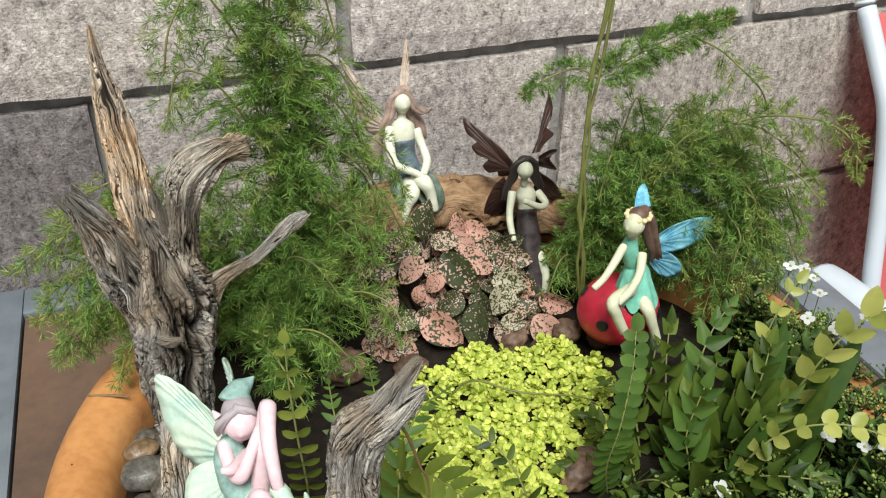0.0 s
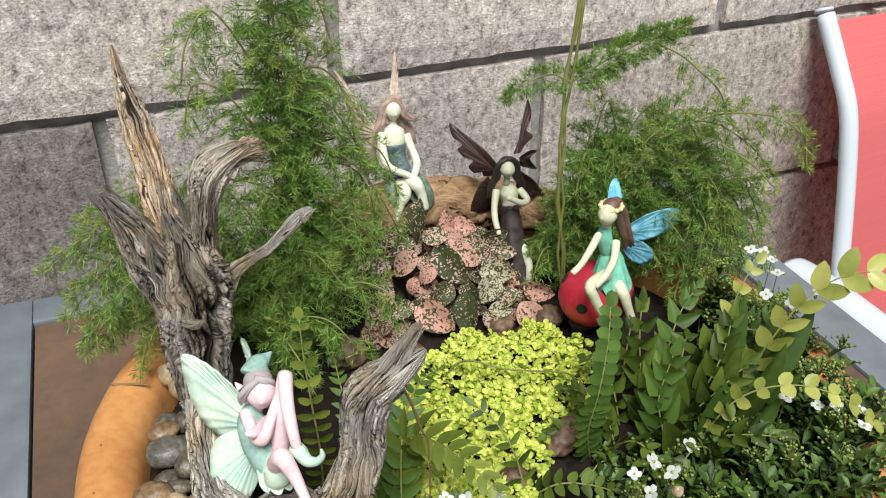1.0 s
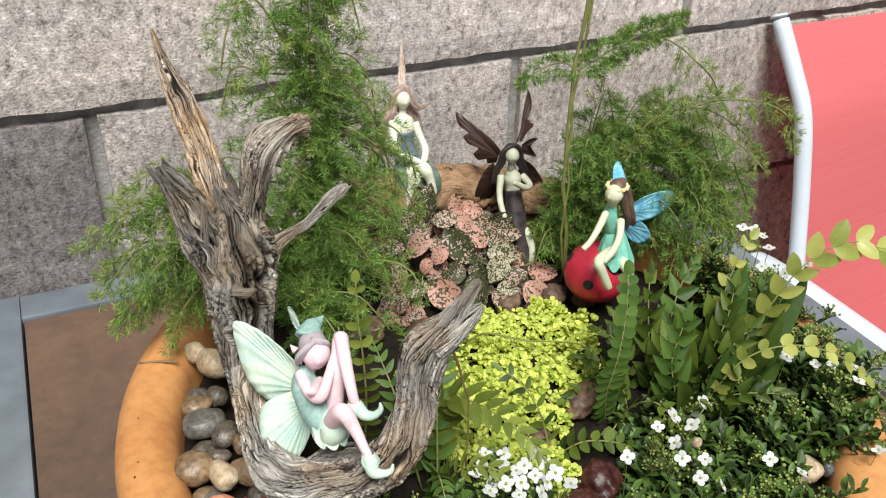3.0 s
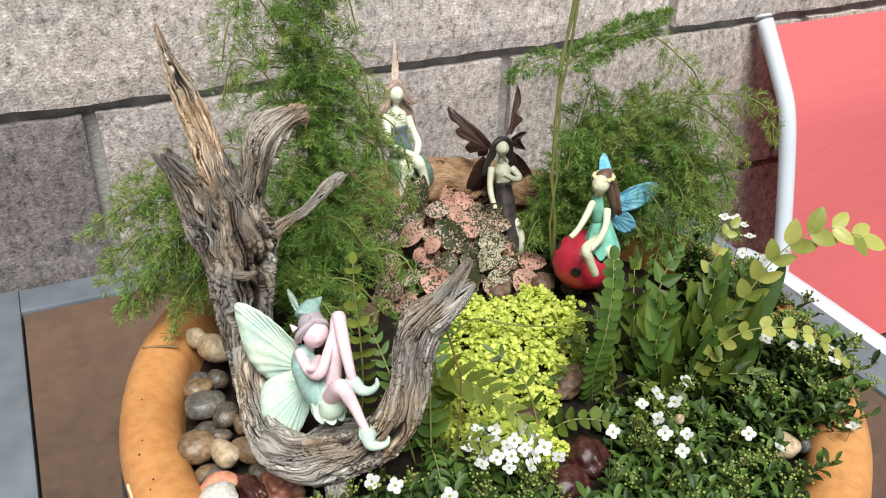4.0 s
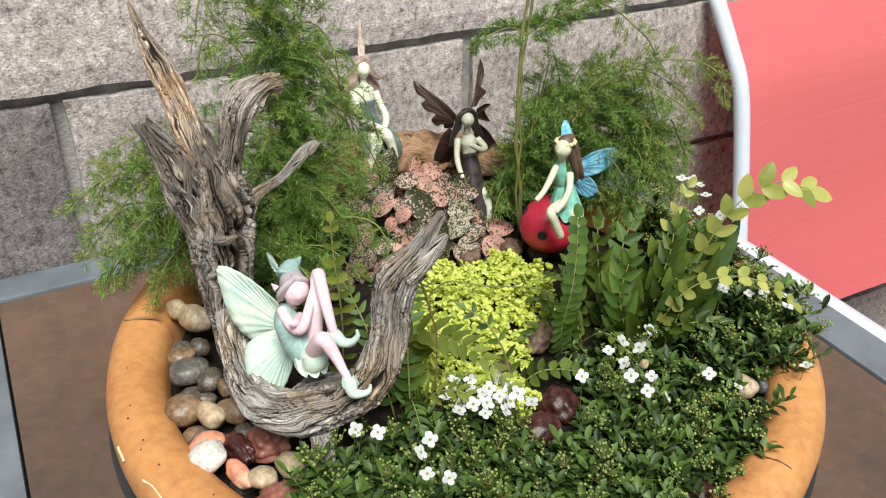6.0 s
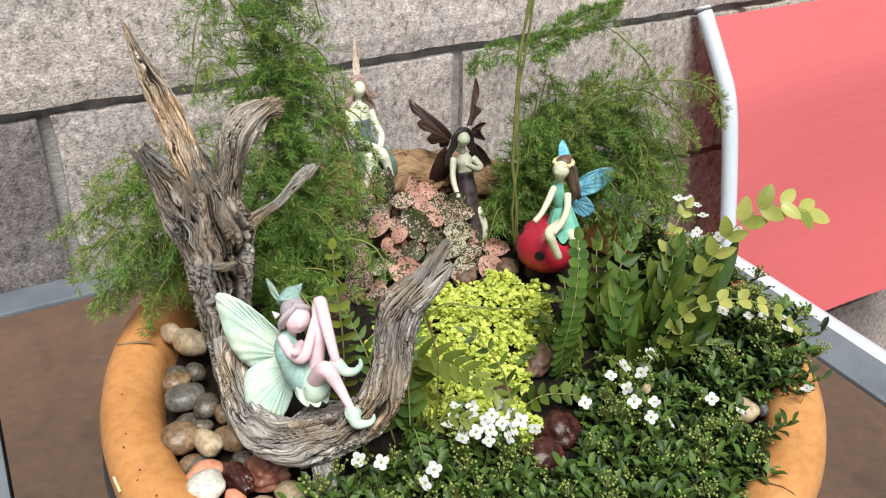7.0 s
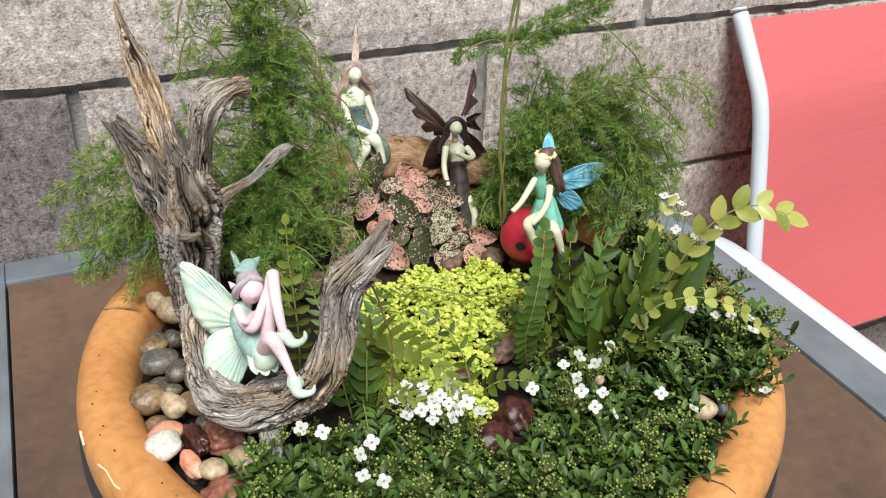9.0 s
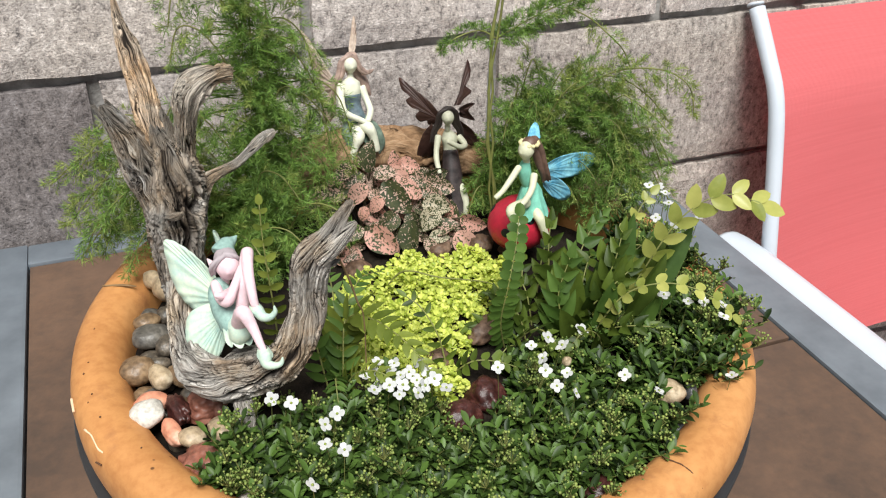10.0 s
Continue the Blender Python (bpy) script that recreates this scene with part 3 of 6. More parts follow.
NEEDLE = leaf_material("asparagus_fern_green", (0.046, 0.122, 0.022), (0.280, 0.440, 0.092), 0.55, 0.3)
NEEDLE_PALE = leaf_material("asparagus_fern_tip_green", (0.150, 0.240, 0.045), (0.390, 0.450, 0.120), 0.55, 0.35)
STALK = plain("green_stalk", (0.17, 0.18, 0.05), 0.6, 0, 0.3, 90)
BROWN_STALK = plain("brown_stalk", (0.20, 0.13, 0.06), 0.7, 0, 0.3, 90)
DARK_STALK = plain("dark_red_green_stalk", (0.055, 0.040, 0.020), 0.7, 0, 0.3, 90)
ALYSSUM = leaf_material("alyssum_leaf_green", (0.005, 0.018, 0.003), (0.096, 0.170, 0.031), 0.50, 0.12)
BUD = leaf_material("alyssum_bud_green", (0.130, 0.215, 0.040), (0.360, 0.430, 0.115), 0.6, 0.2)
PETAL = leaf_material("white_petal", (0.74, 0.75, 0.75), (0.84, 0.84, 0.83), 0.6, 0.3)
POLLEN = plain("yellow_green_centre", (0.24, 0.29, 0.05), 0.7, 0, 0.3, 400)
LIME = leaf_material("lime_moss_leaf", (0.36, 0.50, 0.042), (0.84, 0.88, 0.21), 0.38, 0.36, 200)
FERN = leaf_material("sword_fern_green", (0.022, 0.048, 0.006), (0.108, 0.155, 0.022), 0.5, 0.2, 120, 0.3)
FERN_LIGHT = leaf_material("young_fern_green", (0.110, 0.165, 0.022), (0.270, 0.320, 0.058), 0.45, 0.4)
FERN_MID = leaf_material("broad_fern_green", (0.055, 0.118, 0.019), (0.122, 0.210, 0.041), 0.5, 0.35)
FERN_YELLOW = leaf_material("yellow_fern_green", (0.25, 0.31, 0.05), (0.50, 0.50, 0.14), 0.35, 0.3)


def unit(v):
    return v / (np.linalg.norm(v) + 1e-12)


class Feather:
    """Collects fine needles (thin diamonds) and stems of a feathery plant."""

    def __init__(self, seed):
        self.r = np.random.RandomState(seed)
        self.q, self.pale, self.stems = [], [], []

    def needles(self, p, d, count, length, width, pale):
        r = self.r
        w = d[None] * 0.75 + r.normal(0, 0.62, (count, 3))
        w /= np.linalg.norm(w, axis=1)[:, None]
        s = np.cross(w, r.normal(0, 1, (count, 3)))
        s /= np.linalg.norm(s, axis=1)[:, None] + 1e-9
        n = (length * r.uniform(0.6, 1.25, count))[:, None]
        mid = p + w * n * 0.5
        quad = np.stack([np.repeat(p[None], count, 0), mid + s * width, p + w * n, mid - s * width], 1)
        (self.pale if pale else self.q).append(quad)

    def spray(self, rows, side=0.025, gap=0.004, needle=0.0065, droop=0.25, pale=0.15, flat=0.35, stem=0.00042, bare=0.0, per=7):
        r = self.r
        path = spline(rows, 14)
        self.stems.append([(*p, stem * (1.25 - 0.9 * i / len(path))) for i, p in enumerate(path[::5])] + [(*path[-1], stem * 0.3)])
        seg = np.linalg.norm(np.diff(path, axis=0), axis=1)
        arc = np.concatenate([[0], np.cumsum(seg)])
        total = arc[-1]
        at = total * bare
        while at < total:
            u = at / total
            p = np.array([np.interp(at, arc, path[:, k]) for k in range(3)])
            q = np.array([np.interp(min(total, at + 0.002), arc, path[:, k]) for k in range(3)])
            tan = unit(q - p + 1e-9)
            n = r.normal(0, 1, 3)
            n[2] *= flat
            d = unit(np.cross(tan, n))
            d = unit(d + tan * 0.55)
            ln = side * r.uniform(0.6, 1.15) * (0.35 + 0.65 * math.sin(math.pi * min(1, 0.18 + 0.82 * u)) ** 0.8) * (1 - 0.55 * u ** 3)
            steps = max(4, int(ln / 0.0016))
            light = r.rand() < pale * (0.5 + u)
            prev = p
            for k in range(1, steps + 1):
                f = k / steps
                x = p + d * ln * f + np.array((0, 0, -1.0)) * droop * ln * f * f
                dd = unit(x - prev)
                if k > 1:
                    self.needles(x, dd, per, needle * (1 - 0.35 * f), 0.00020, light)
                prev = x
            end = p + d * ln + np.array((0, 0, -1.0)) * droop * ln
            s = unit(np.cross(d, (0.3, 0.2, 0.9))) * 0.00022
            self.q.append(np.array([[p - s, (p + end) / 2 - s - (0, 0, -0.1 * ln * droop), end, (p + end) / 2 + s]]))
            at += 0.62 * gap * r.uniform(0.6, 1.4)

    def build(self, home, parent, stalk):
        for name, lst, mat in (("foliage", self.q, NEEDLE), ("pale_foliage", self.pale, NEEDLE_PALE)):
            if lst:
                v = np.concatenate(lst).reshape(-1, 3) - np.array(home)
                f = np.arange(len(v)).reshape(-1, 4)
                ob = solid(name, v.tolist(), f.tolist(), mat, parent, smooth=False)
                tagged(ob, kind="stuff")
        for rows in self.stems:
            v, f, g = tube([(a - home[0], b - home[1], c - home[2], r) for a, b, c, r in rows], 2, 5)
            solid("stem", v, f, stalk, parent)


def asparagus_left():
    home = (0.040, 0.450, 0.890)
    plant = thing("asparagus_fern", home, "tall feathery green asparagus fern growing behind the driftwood", "plant", "asparagus ferns")
    fe = Feather(3)
    B = (0.040, 0.450, 0.890)
    fe.spray([B, (0.041, 0.452, 0.97), (0.043, 0.450, 1.05), (0.044, 0.446, 1.16)], 0.034, 0.0030, droop=0.45)
    fe.spray([B, (0.036, 0.455, 0.97), (0.040, 0.458, 1.05), (0.050, 0.455, 1.14)], 0.034, 0.0030, droop=0.45)
    fe.spray([B, (0.048, 0.452, 0.98), (0.052, 0.447, 1.06), (0.045, 0.440, 1.12)], 0.032, 0.0032, droop=0.5)
    fe.spray([(0.042, 0.45, 0.95), (0.055, 0.447, 1.010), (0.075, 0.442, 1.002), (0.090, 0.440, 0.975), (0.098, 0.440, 0.952)], 0.018, 0.0030)
    fe.spray([(0.042, 0.45, 0.98), (0.054, 0.452, 1.030), (0.066, 0.452, 1.032), (0.078, 0.450, 1.010), (0.084, 0.450, 0.985)], 0.016, 0.0036)
    fe.spray([(0.04, 0.45, 0.92), (0.005, 0.452, 0.985), (-0.028, 0.452, 0.985), (-0.055, 0.452, 0.960), (-0.074, 0.452, 0.940)], 0.026, 0.0024, pale=0.45)
    fe.spray([(0.03, 0.45, 0.91), (-0.01, 0.448, 0.962), (-0.035, 0.445, 0.962), (-0.056, 0.442, 0.945), (-0.066, 0.440, 0.928)], 0.024, 0.0024, pale=0.2)
    fe.spray([(0.02, 0.455, 0.93), (-0.02, 0.46, 0.995), (-0.04, 0.462, 0.998), (-0.056, 0.46, 0.990)], 0.016, 0.0034, pale=0.9)
    fe.spray([(0.04, 0.45, 0.91), (-0.005, 0.456, 0.955), (-0.040, 0.455, 0.945), (-0.058, 0.450, 0.918)], 0.026, 0.0024, pale=0.15)
    fe.spray([(0.04, 0.45, 0.91), (0.0, 0.447, 0.945), (-0.030, 0.442, 0.935), (-0.046, 0.434, 0.912)], 0.022, 0.0024)
    for tip, side in (((-0.078, 0.452, 0.968), 0.020), ((-0.070, 0.456, 0.950), 0.024), ((-0.062, 0.450, 0.975), 0.022), ((-0.070, 0.446, 0.922), 0.020), ((-0.052, 0.452, 0.930), 0.024)):
        fe.spray([(0.02, 0.452, 0.92), (-0.012, 0.452, tip[2] + 0.004), (0.45 * tip[0] - 0.015, 0.454, tip[2] + 0.016), tip], side, 0.0024, pale=0.4)
    fe.spray([(0.035, 0.44, 0.89), (0.030, 0.415, 0.935), (0.045, 0.398, 0.945), (0.060, 0.388, 0.925)], 0.026, 0.0032)
    fe.spray([(0.035, 0.44, 0.89), (0.018, 0.408, 0.940), (0.022, 0.382, 0.950), (0.030, 0.366, 0.935)], 0.022, 0.0032)
    fe.spray([(0.04, 0.44, 0.89), (0.060, 0.428, 0.940), (0.078, 0.412, 0.945), (0.085, 0.400, 0.93)], 0.022, 0.0032)
    fe.spray([(0.035, 0.44, 0.90), (0.035, 0.425, 0.965), (0.045, 0.41, 0.975), (0.055, 0.40, 0.960)], 0.024, 0.0032)
    fe.spray([(0.04, 0.45, 0.94), (0.015, 0.442, 0.995), (-0.004, 0.440, 1.012), (-0.012, 0.438, 1.0)], 0.022, 0.0032)
    fe.spray([(0.04, 0.45, 1.00), (0.020, 0.444, 1.045), (0.004, 0.442, 1.055), (-0.004, 0.440, 1.035)], 0.020, 0.0030, pale=0.3)
    fe.spray([(0.04, 0.45, 1.05), (0.054, 0.452, 1.090), (0.064, 0.452, 1.085), (0.070, 0.450, 1.06)], 0.014, 0.0036, pale=0.3)
    fe.spray([(0.04, 0.45, 1.04), (0.018, 0.446, 1.085), (0.004, 0.442, 1.075), (-0.002, 0.44, 1.055)], 0.018, 0.0032, pale=0.4)
    fe.spray([(0.045, 0.44, 0.93), (0.060, 0.435, 0.975), (0.072, 0.43, 0.975), (0.08, 0.425, 0.955)], 0.020, 0.0032)
    for top, tip, side in (((0.064, 0.455, 1.050), (0.080, 0.457, 1.000), 0.018), ((0.070, 0.450, 1.000), (0.086, 0.446, 0.955), 0.022), ((0.060, 0.440, 0.985), (0.074, 0.430, 0.935), 0.022),
                           ((0.074, 0.448, 1.015), (0.098, 0.445, 0.978), 0.014)):
        fe.spray([(0.042, 0.452, top[2] - 0.05), (0.050, 0.453, top[2] - 0.005), top, tuple(0.5 * (a + b) + (0.008 if k == 2 else 0.004 if k == 0 else 0) for k, (a, b) in enumerate(zip(top, tip))), tip], side, 0.0036, pale=0.4)
    fe.build(home, plant, STALK)


def asparagus_right():
    home = (0.205, 0.440, 0.890)
    plant = thing("asparagus_fern", home, "feathery green asparagus fern arching from thin brown-green stems at the back", "plant", "asparagus ferns")
    fe = Feather(8)
    for dx, sw in ((0.0, 0.0022), (0.0015, -0.0024), (-0.0014, 0.0010)):
        rows = [(0.196 + dx, 0.436, 0.885), (0.190 + sw, 0.432, 0.930), (0.1855 - sw, 0.430, 0.965), (0.1835 + sw + dx, 0.430, 1.000), (0.1845 - sw, 0.430, 1.035), (0.188 + dx, 0.430, 1.065), (0.191, 0.430, 1.12)]
        fe.stems.append([(*p, 0.00085) for p in rows])
    fe.spray([(0.186, 0.430, 1.034), (0.175, 0.430, 1.040), (0.160, 0.430, 1.037), (0.150, 0.430, 1.030)], 0.008, 0.0014, 0.0055, pale=0.1, per=9, flat=0.1)
    fe.spray([(0.186, 0.430, 1.034), (0.208, 0.430, 1.044), (0.230, 0.429, 1.052), (0.252, 0.428, 1.057)], 0.0105, 0.0008, 0.0055, pale=0.12, per=10, flat=0.06, droop=0.15)
    fe.spray([(0.232, 0.428, 1.050), (0.247, 0.424, 1.042), (0.256, 0.419, 1.034), (0.266, 0.414, 1.024), (0.272, 0.412, 1.012)], 0.010, 0.0026, 0.005, pale=0.8)
    fe.spray([(0.205, 0.44, 0.89), (0.232, 0.432, 0.985), (0.258, 0.418, 1.006), (0.276, 0.400, 1.000), (0.288, 0.384, 0.984)], 0.013, 0.0018, 0.0055, pale=0.7, bare=0.25)
    fe.spray([(0.240, 0.425, 0.995), (0.262, 0.410, 1.012), (0.280, 0.388, 1.018), (0.292, 0.376, 1.010), (0.296, 0.372, 0.992)], 0.012, 0.0020, 0.0055, pale=0.75)
    fe.spray([(0.262, 0.40, 1.0), (0.276, 0.388, 0.990), (0.286, 0.378, 0.978)], 0.010, 0.0032, 0.005, pale=0.5)
    fe.spray([(0.240, 0.430, 0.975), (0.262, 0.412, 0.978), (0.272, 0.402, 0.960), (0.274, 0.396, 0.938), (0.272, 0.393, 0.920)], 0.013, 0.0018, 0.006, pale=0.3)
    for top, tip in (((0.248, 0.402, 0.958), (0.246, 0.394, 0.912)), ((0.256, 0.402, 0.955), (0.256, 0.393, 0.914)), ((0.264, 0.400, 0.952), (0.268, 0.390, 0.916)), ((0.252, 0.404, 0.945), (0.250, 0.400, 0.905)), ((0.270, 0.404, 0.945), (0.280, 0.394, 0.915)), ((0.240, 0.404, 0.930), (0.238, 0.397, 0.902))):
        top, tip = (top[0] + 0.014, top[1], top[2] - 0.006), (tip[0] + 0.008, tip[1], tip[2])
        fe.spray([(0.235, 0.436, 0.92), (0.255, 0.425, top[2] + 0.004), top, tuple(0.5 * (a + b) for a, b in zip(top, tip)), tip], 0.014, 0.0022, 0.0058, pale=0.25, bare=0.45)
    base = (0.210, 0.442, 0.888)
    for tip in ((0.268, 0.420, 0.912), (0.285, 0.408, 0.915), (0.252, 0.414, 0.905), (0.240, 0.424, 0.912), (0.276, 0.430, 0.928), (0.262, 0.405, 0.922)):
        fe.spray([base, (0.5 * (base[0] + tip[0]), 0.440, tip[2] + 0.022), (0.3 * base[0] + 0.7 * tip[0], tip[1] + 0.006, tip[2] + 0.026), tip], 0.018, 0.0026, pale=0.1, bare=0.2)
    for tip, top, side in (((0.296, 0.425, 0.925), (0.262, 0.430, 0.992), 0.026), ((0.292, 0.405, 0.922), (0.262, 0.425, 0.985), 0.024), ((0.286, 0.390, 0.925), (0.268, 0.412, 0.968), 0.018),
                           ((0.250, 0.448, 0.945), (0.228, 0.448, 0.990), 0.026), ((0.196, 0.432, 0.965), (0.205, 0.440, 0.985), 0.022), ((0.225, 0.436, 0.950), (0.220, 0.440, 0.985), 0.022),
                           ((0.302, 0.445, 0.935), (0.270, 0.448, 0.985), 0.026), ((0.244, 0.440, 0.932), (0.232, 0.440, 0.962), 0.018), ((0.312, 0.41, 0.915), (0.285, 0.42, 0.955), 0.020),
                           ((0.240, 0.462, 0.975), (0.225, 0.458, 1.005), 0.028), ((0.288, 0.44, 0.965), (0.262, 0.444, 1.0), 0.028), ((0.300, 0.425, 0.95), (0.280, 0.43, 0.985), 0.026), ((0.270, 0.455, 0.955), (0.250, 0.455, 1.0), 0.028), ((0.212, 0.452, 0.965), (0.214, 0.452, 0.992), 0.024), ((0.200, 0.45, 0.93), (0.203, 0.45, 0.955), 0.022), ((0.298, 0.398, 0.945), (0.283, 0.41, 0.97), 0.018), ((0.328, 0.425, 0.925), (0.303, 0.432, 0.958), 0.022), ((0.318, 0.405, 0.905), (0.300, 0.418, 0.935), 0.020), ((0.310, 0.44, 0.905), (0.285, 0.445, 0.935), 0.022), ((0.185, 0.450, 0.915), (0.192, 0.450, 0.935), 0.020), ((0.176, 0.440, 0.905), (0.188, 0.446, 0.925), 0.018), ((0.262, 0.44, 0.90), (0.248, 0.445, 0.94), 0.022), ((0.225, 0.44, 0.905), (0.222, 0.445, 0.935), 0.020)):
        mid = tuple(0.5 * (a + b) for a, b in zip(base, top))
        fe.spray([base, (mid[0] - 0.003, mid[1] + 0.004, mid[2] + 0.012), top, tuple(0.5 * (a + b) + (0.006 if k == 2 else 0) for k, (a, b) in enumerate(zip(top, tip))), tip], side, 0.0030, pale=0.14, bare=0.12)
    fe.build(home, plant, STALK)


def blade(length, width, nl=5, nw=2, fold=0.12, curl=0.25, tip=1.0, round_=0.75, full=0.8):
    """A leaf along +x from the origin, face up: verts and quads."""
    v, f = [], []
    for i in range(nl + 1):
        u = i / nl
        half = width * 0.5 * (max(0.0, math.sin(math.pi * min(1, u ** round_ * 0.95 + 0.03))) ** full if u < 1 else 0.03)
        for j in range(-nw, nw + 1):
            s = j / nw
            v.append((length * u * (1 - 0.12 * curl * u), half * s, length * (0.10 * u - curl * u * u * 0.5) + abs(s) * half * fold * 2))
    row = 2 * nw + 1
    for i in range(nl):
        for j in range(row - 1):
            a = i * row + j
            f.append((a, a + row, a + row + 1, a + 1))
    return np.array(v), np.array(f)


def aim(direction, up=(0, 0, 1)):
    """3x3 matrix with columns: along, across, up."""
    x = unit(np.array(direction, float))
    u = np.array(up, float)
    y = np.cross(u, x)
    if np.linalg.norm(y) < 1e-4:
        y = np.cross((1, 0, 0.2), x)
    y = unit(y)
    return np.stack([x, y, np.cross(x, y)], 1)


class Heap:
    """Gathers many copies of small templates into one mesh."""

    def __init__(self):
        self.v, self.f, self.n = [], [], 0

    def add(self, tpl, at, rot, size=1.0):
        v, f = tpl
        self.v.append(v @ (rot.T * size) + np.array(at))
        self.f.append(f + self.n)
        self.n += len(v)

    def build(self, name, mat, parent, home, label="", stuff=True, smooth=True):
        v = np.concatenate(self.v) - np.array(home)
        f = [tuple(r) for a in self.f for r in a.tolist()]
        ob = solid(name, v.tolist(), f, mat, parent, label, smooth)
        if stuff:
            tagged(ob, kind="stuff")
        return ob


def inside(poly, x, y):
    hit, j = False, len(poly) - 1
    for i in range(len(poly)):
        (a, b), (c, d) = poly[i], poly[j]
        if (b > y) != (d > y) and x < (c - a) * (y - b) / (d - b) + a:
            hit = not hit
        j = i
    return hit


# lime-green creeping mat in the middle
def lime_mat():
    r = np.random.RandomState(11)
    poly = [(0.083, 0.408), (0.125, 0.420), (0.172, 0.408), (0.186, 0.385), (0.166, 0.350), (0.140, 0.325), (0.112, 0.306), (0.114, 0.284), (0.098, 0.279), (0.090, 0.300), (0.062, 0.318), (0.052, 0.345), (0.062, 0.385)]
    tpls = [blade(0.0050, 0.0054, 4, 2, f, c, 1, 0.95, 0.42) for f, c in ((-0.35, 0.9), (0.35, -0.6), (-0.2, 0.6))]
    heap = Heap()
    n = 0
    while n < 2500:
        x, y = r.uniform(0.05, 0.19), r.uniform(0.276, 0.422)
        if not inside(poly, x, y):
            continue
        n += 1
        # a small rosette on its own stalk: some stand proud, some sink into the gaps
        z = 0.8965 + 0.006 * noise.noise(Vector((x * 60, y * 60, 2))) + r.uniform(-0.0085, 0.0050)
        w0, lean = r.uniform(0, 6.28), r.normal(0, 0.3, 2)
        size = r.uniform(0.42, 0.72)
        for q in range(4 if r.rand() < 0.7 else 5):
            w = w0 + q * 1.5708 + r.normal(0, 0.2)
            d = np.array((math.cos(w), math.sin(w), r.uniform(0.0, 0.75)))
            heap.add(tpls[r.randint(3)], (x, y, z + 0.0008 * (q % 2)), aim(d, (lean[0], -0.25 + lean[1], 1)), size * r.uniform(0.75, 1.1))
    ob = heap.build("creeping_moss_mat", LIME, None, (0, 0, 0))
    tagged(ob, "lime-green mat of tiny round creeping leaves on the soil", "ground cover")


# pink polka-dot plant
def polka_material():
    m, t, b = graph("pink_spotted_leaf", 0.55, spec=0.35)
    inf = t.nodes.new("ShaderNodeObjectInfo")
    off = node(t, "ShaderNodeVectorMath", [(0, inf.outputs["Random"])])
    off.operation = "MULTIPLY"
    off.inputs[1].default_value = (3.1, 1.7, 2.3)
    v = coords(t, "Object", offset=off.outputs[0])
    warp = mix(t, 0.004, v, node(t, "ShaderNodeTexNoise", [("Vector", v)], Scale=300.0).outputs["Color"], "ADD")
    vo = node(t, "ShaderNodeTexVoronoi", [("Vector", warp)], Scale=820.0)
    n = fuzz(t, v, 260, 3)
    k = node(t, "ShaderNodeMath", [(0, vo.outputs["Distance"]), (1, n)])
    k.operation = "ADD"
    # the share of dark blotches and the pink of each leaf ride on its object colour
    part_of = node(t, "ShaderNodeSeparateColor", [("Color", inf.outputs["Color"])])
    k2 = node(t, "ShaderNodeMath", [(0, k.outputs[0]), (1, part_of.outputs[2])])
    k2.operation = "ADD"
    mask = node(t, "ShaderNodeMapRange", [("Value", k2.outputs[0])])
    mask.inputs["From Min"].default_value, mask.inputs["From Max"].default_value = 1.22, 1.32
    mask = mask.outputs[0]
    pink = ramp(t, part_of.outputs[0], [(0.0, (0.62, 0.32, 0.255)), (0.5, (0.58, 0.40, 0.325)), (1.0, (0.50, 0.44, 0.32))])
    dark = ramp(t, n, [(0.3, (0.020, 0.034, 0.014)), (0.7, (0.075, 0.085, 0.034))])
    c = mix(t, mask, pink, dark)
    colour(t, b, c)
    bump(t, b, n, 0.4, 0.0008)
    tr = node(t, "ShaderNodeBsdfTranslucent", [("Color", c)])
    ms = node(t, "ShaderNodeMixShader", [(1, b.outputs[0]), (2, tr.outputs[0])], Fac=0.25)
    t.links.new(ms.outputs[0], t.nodes["Material Output"].inputs["Surface"])
    return m


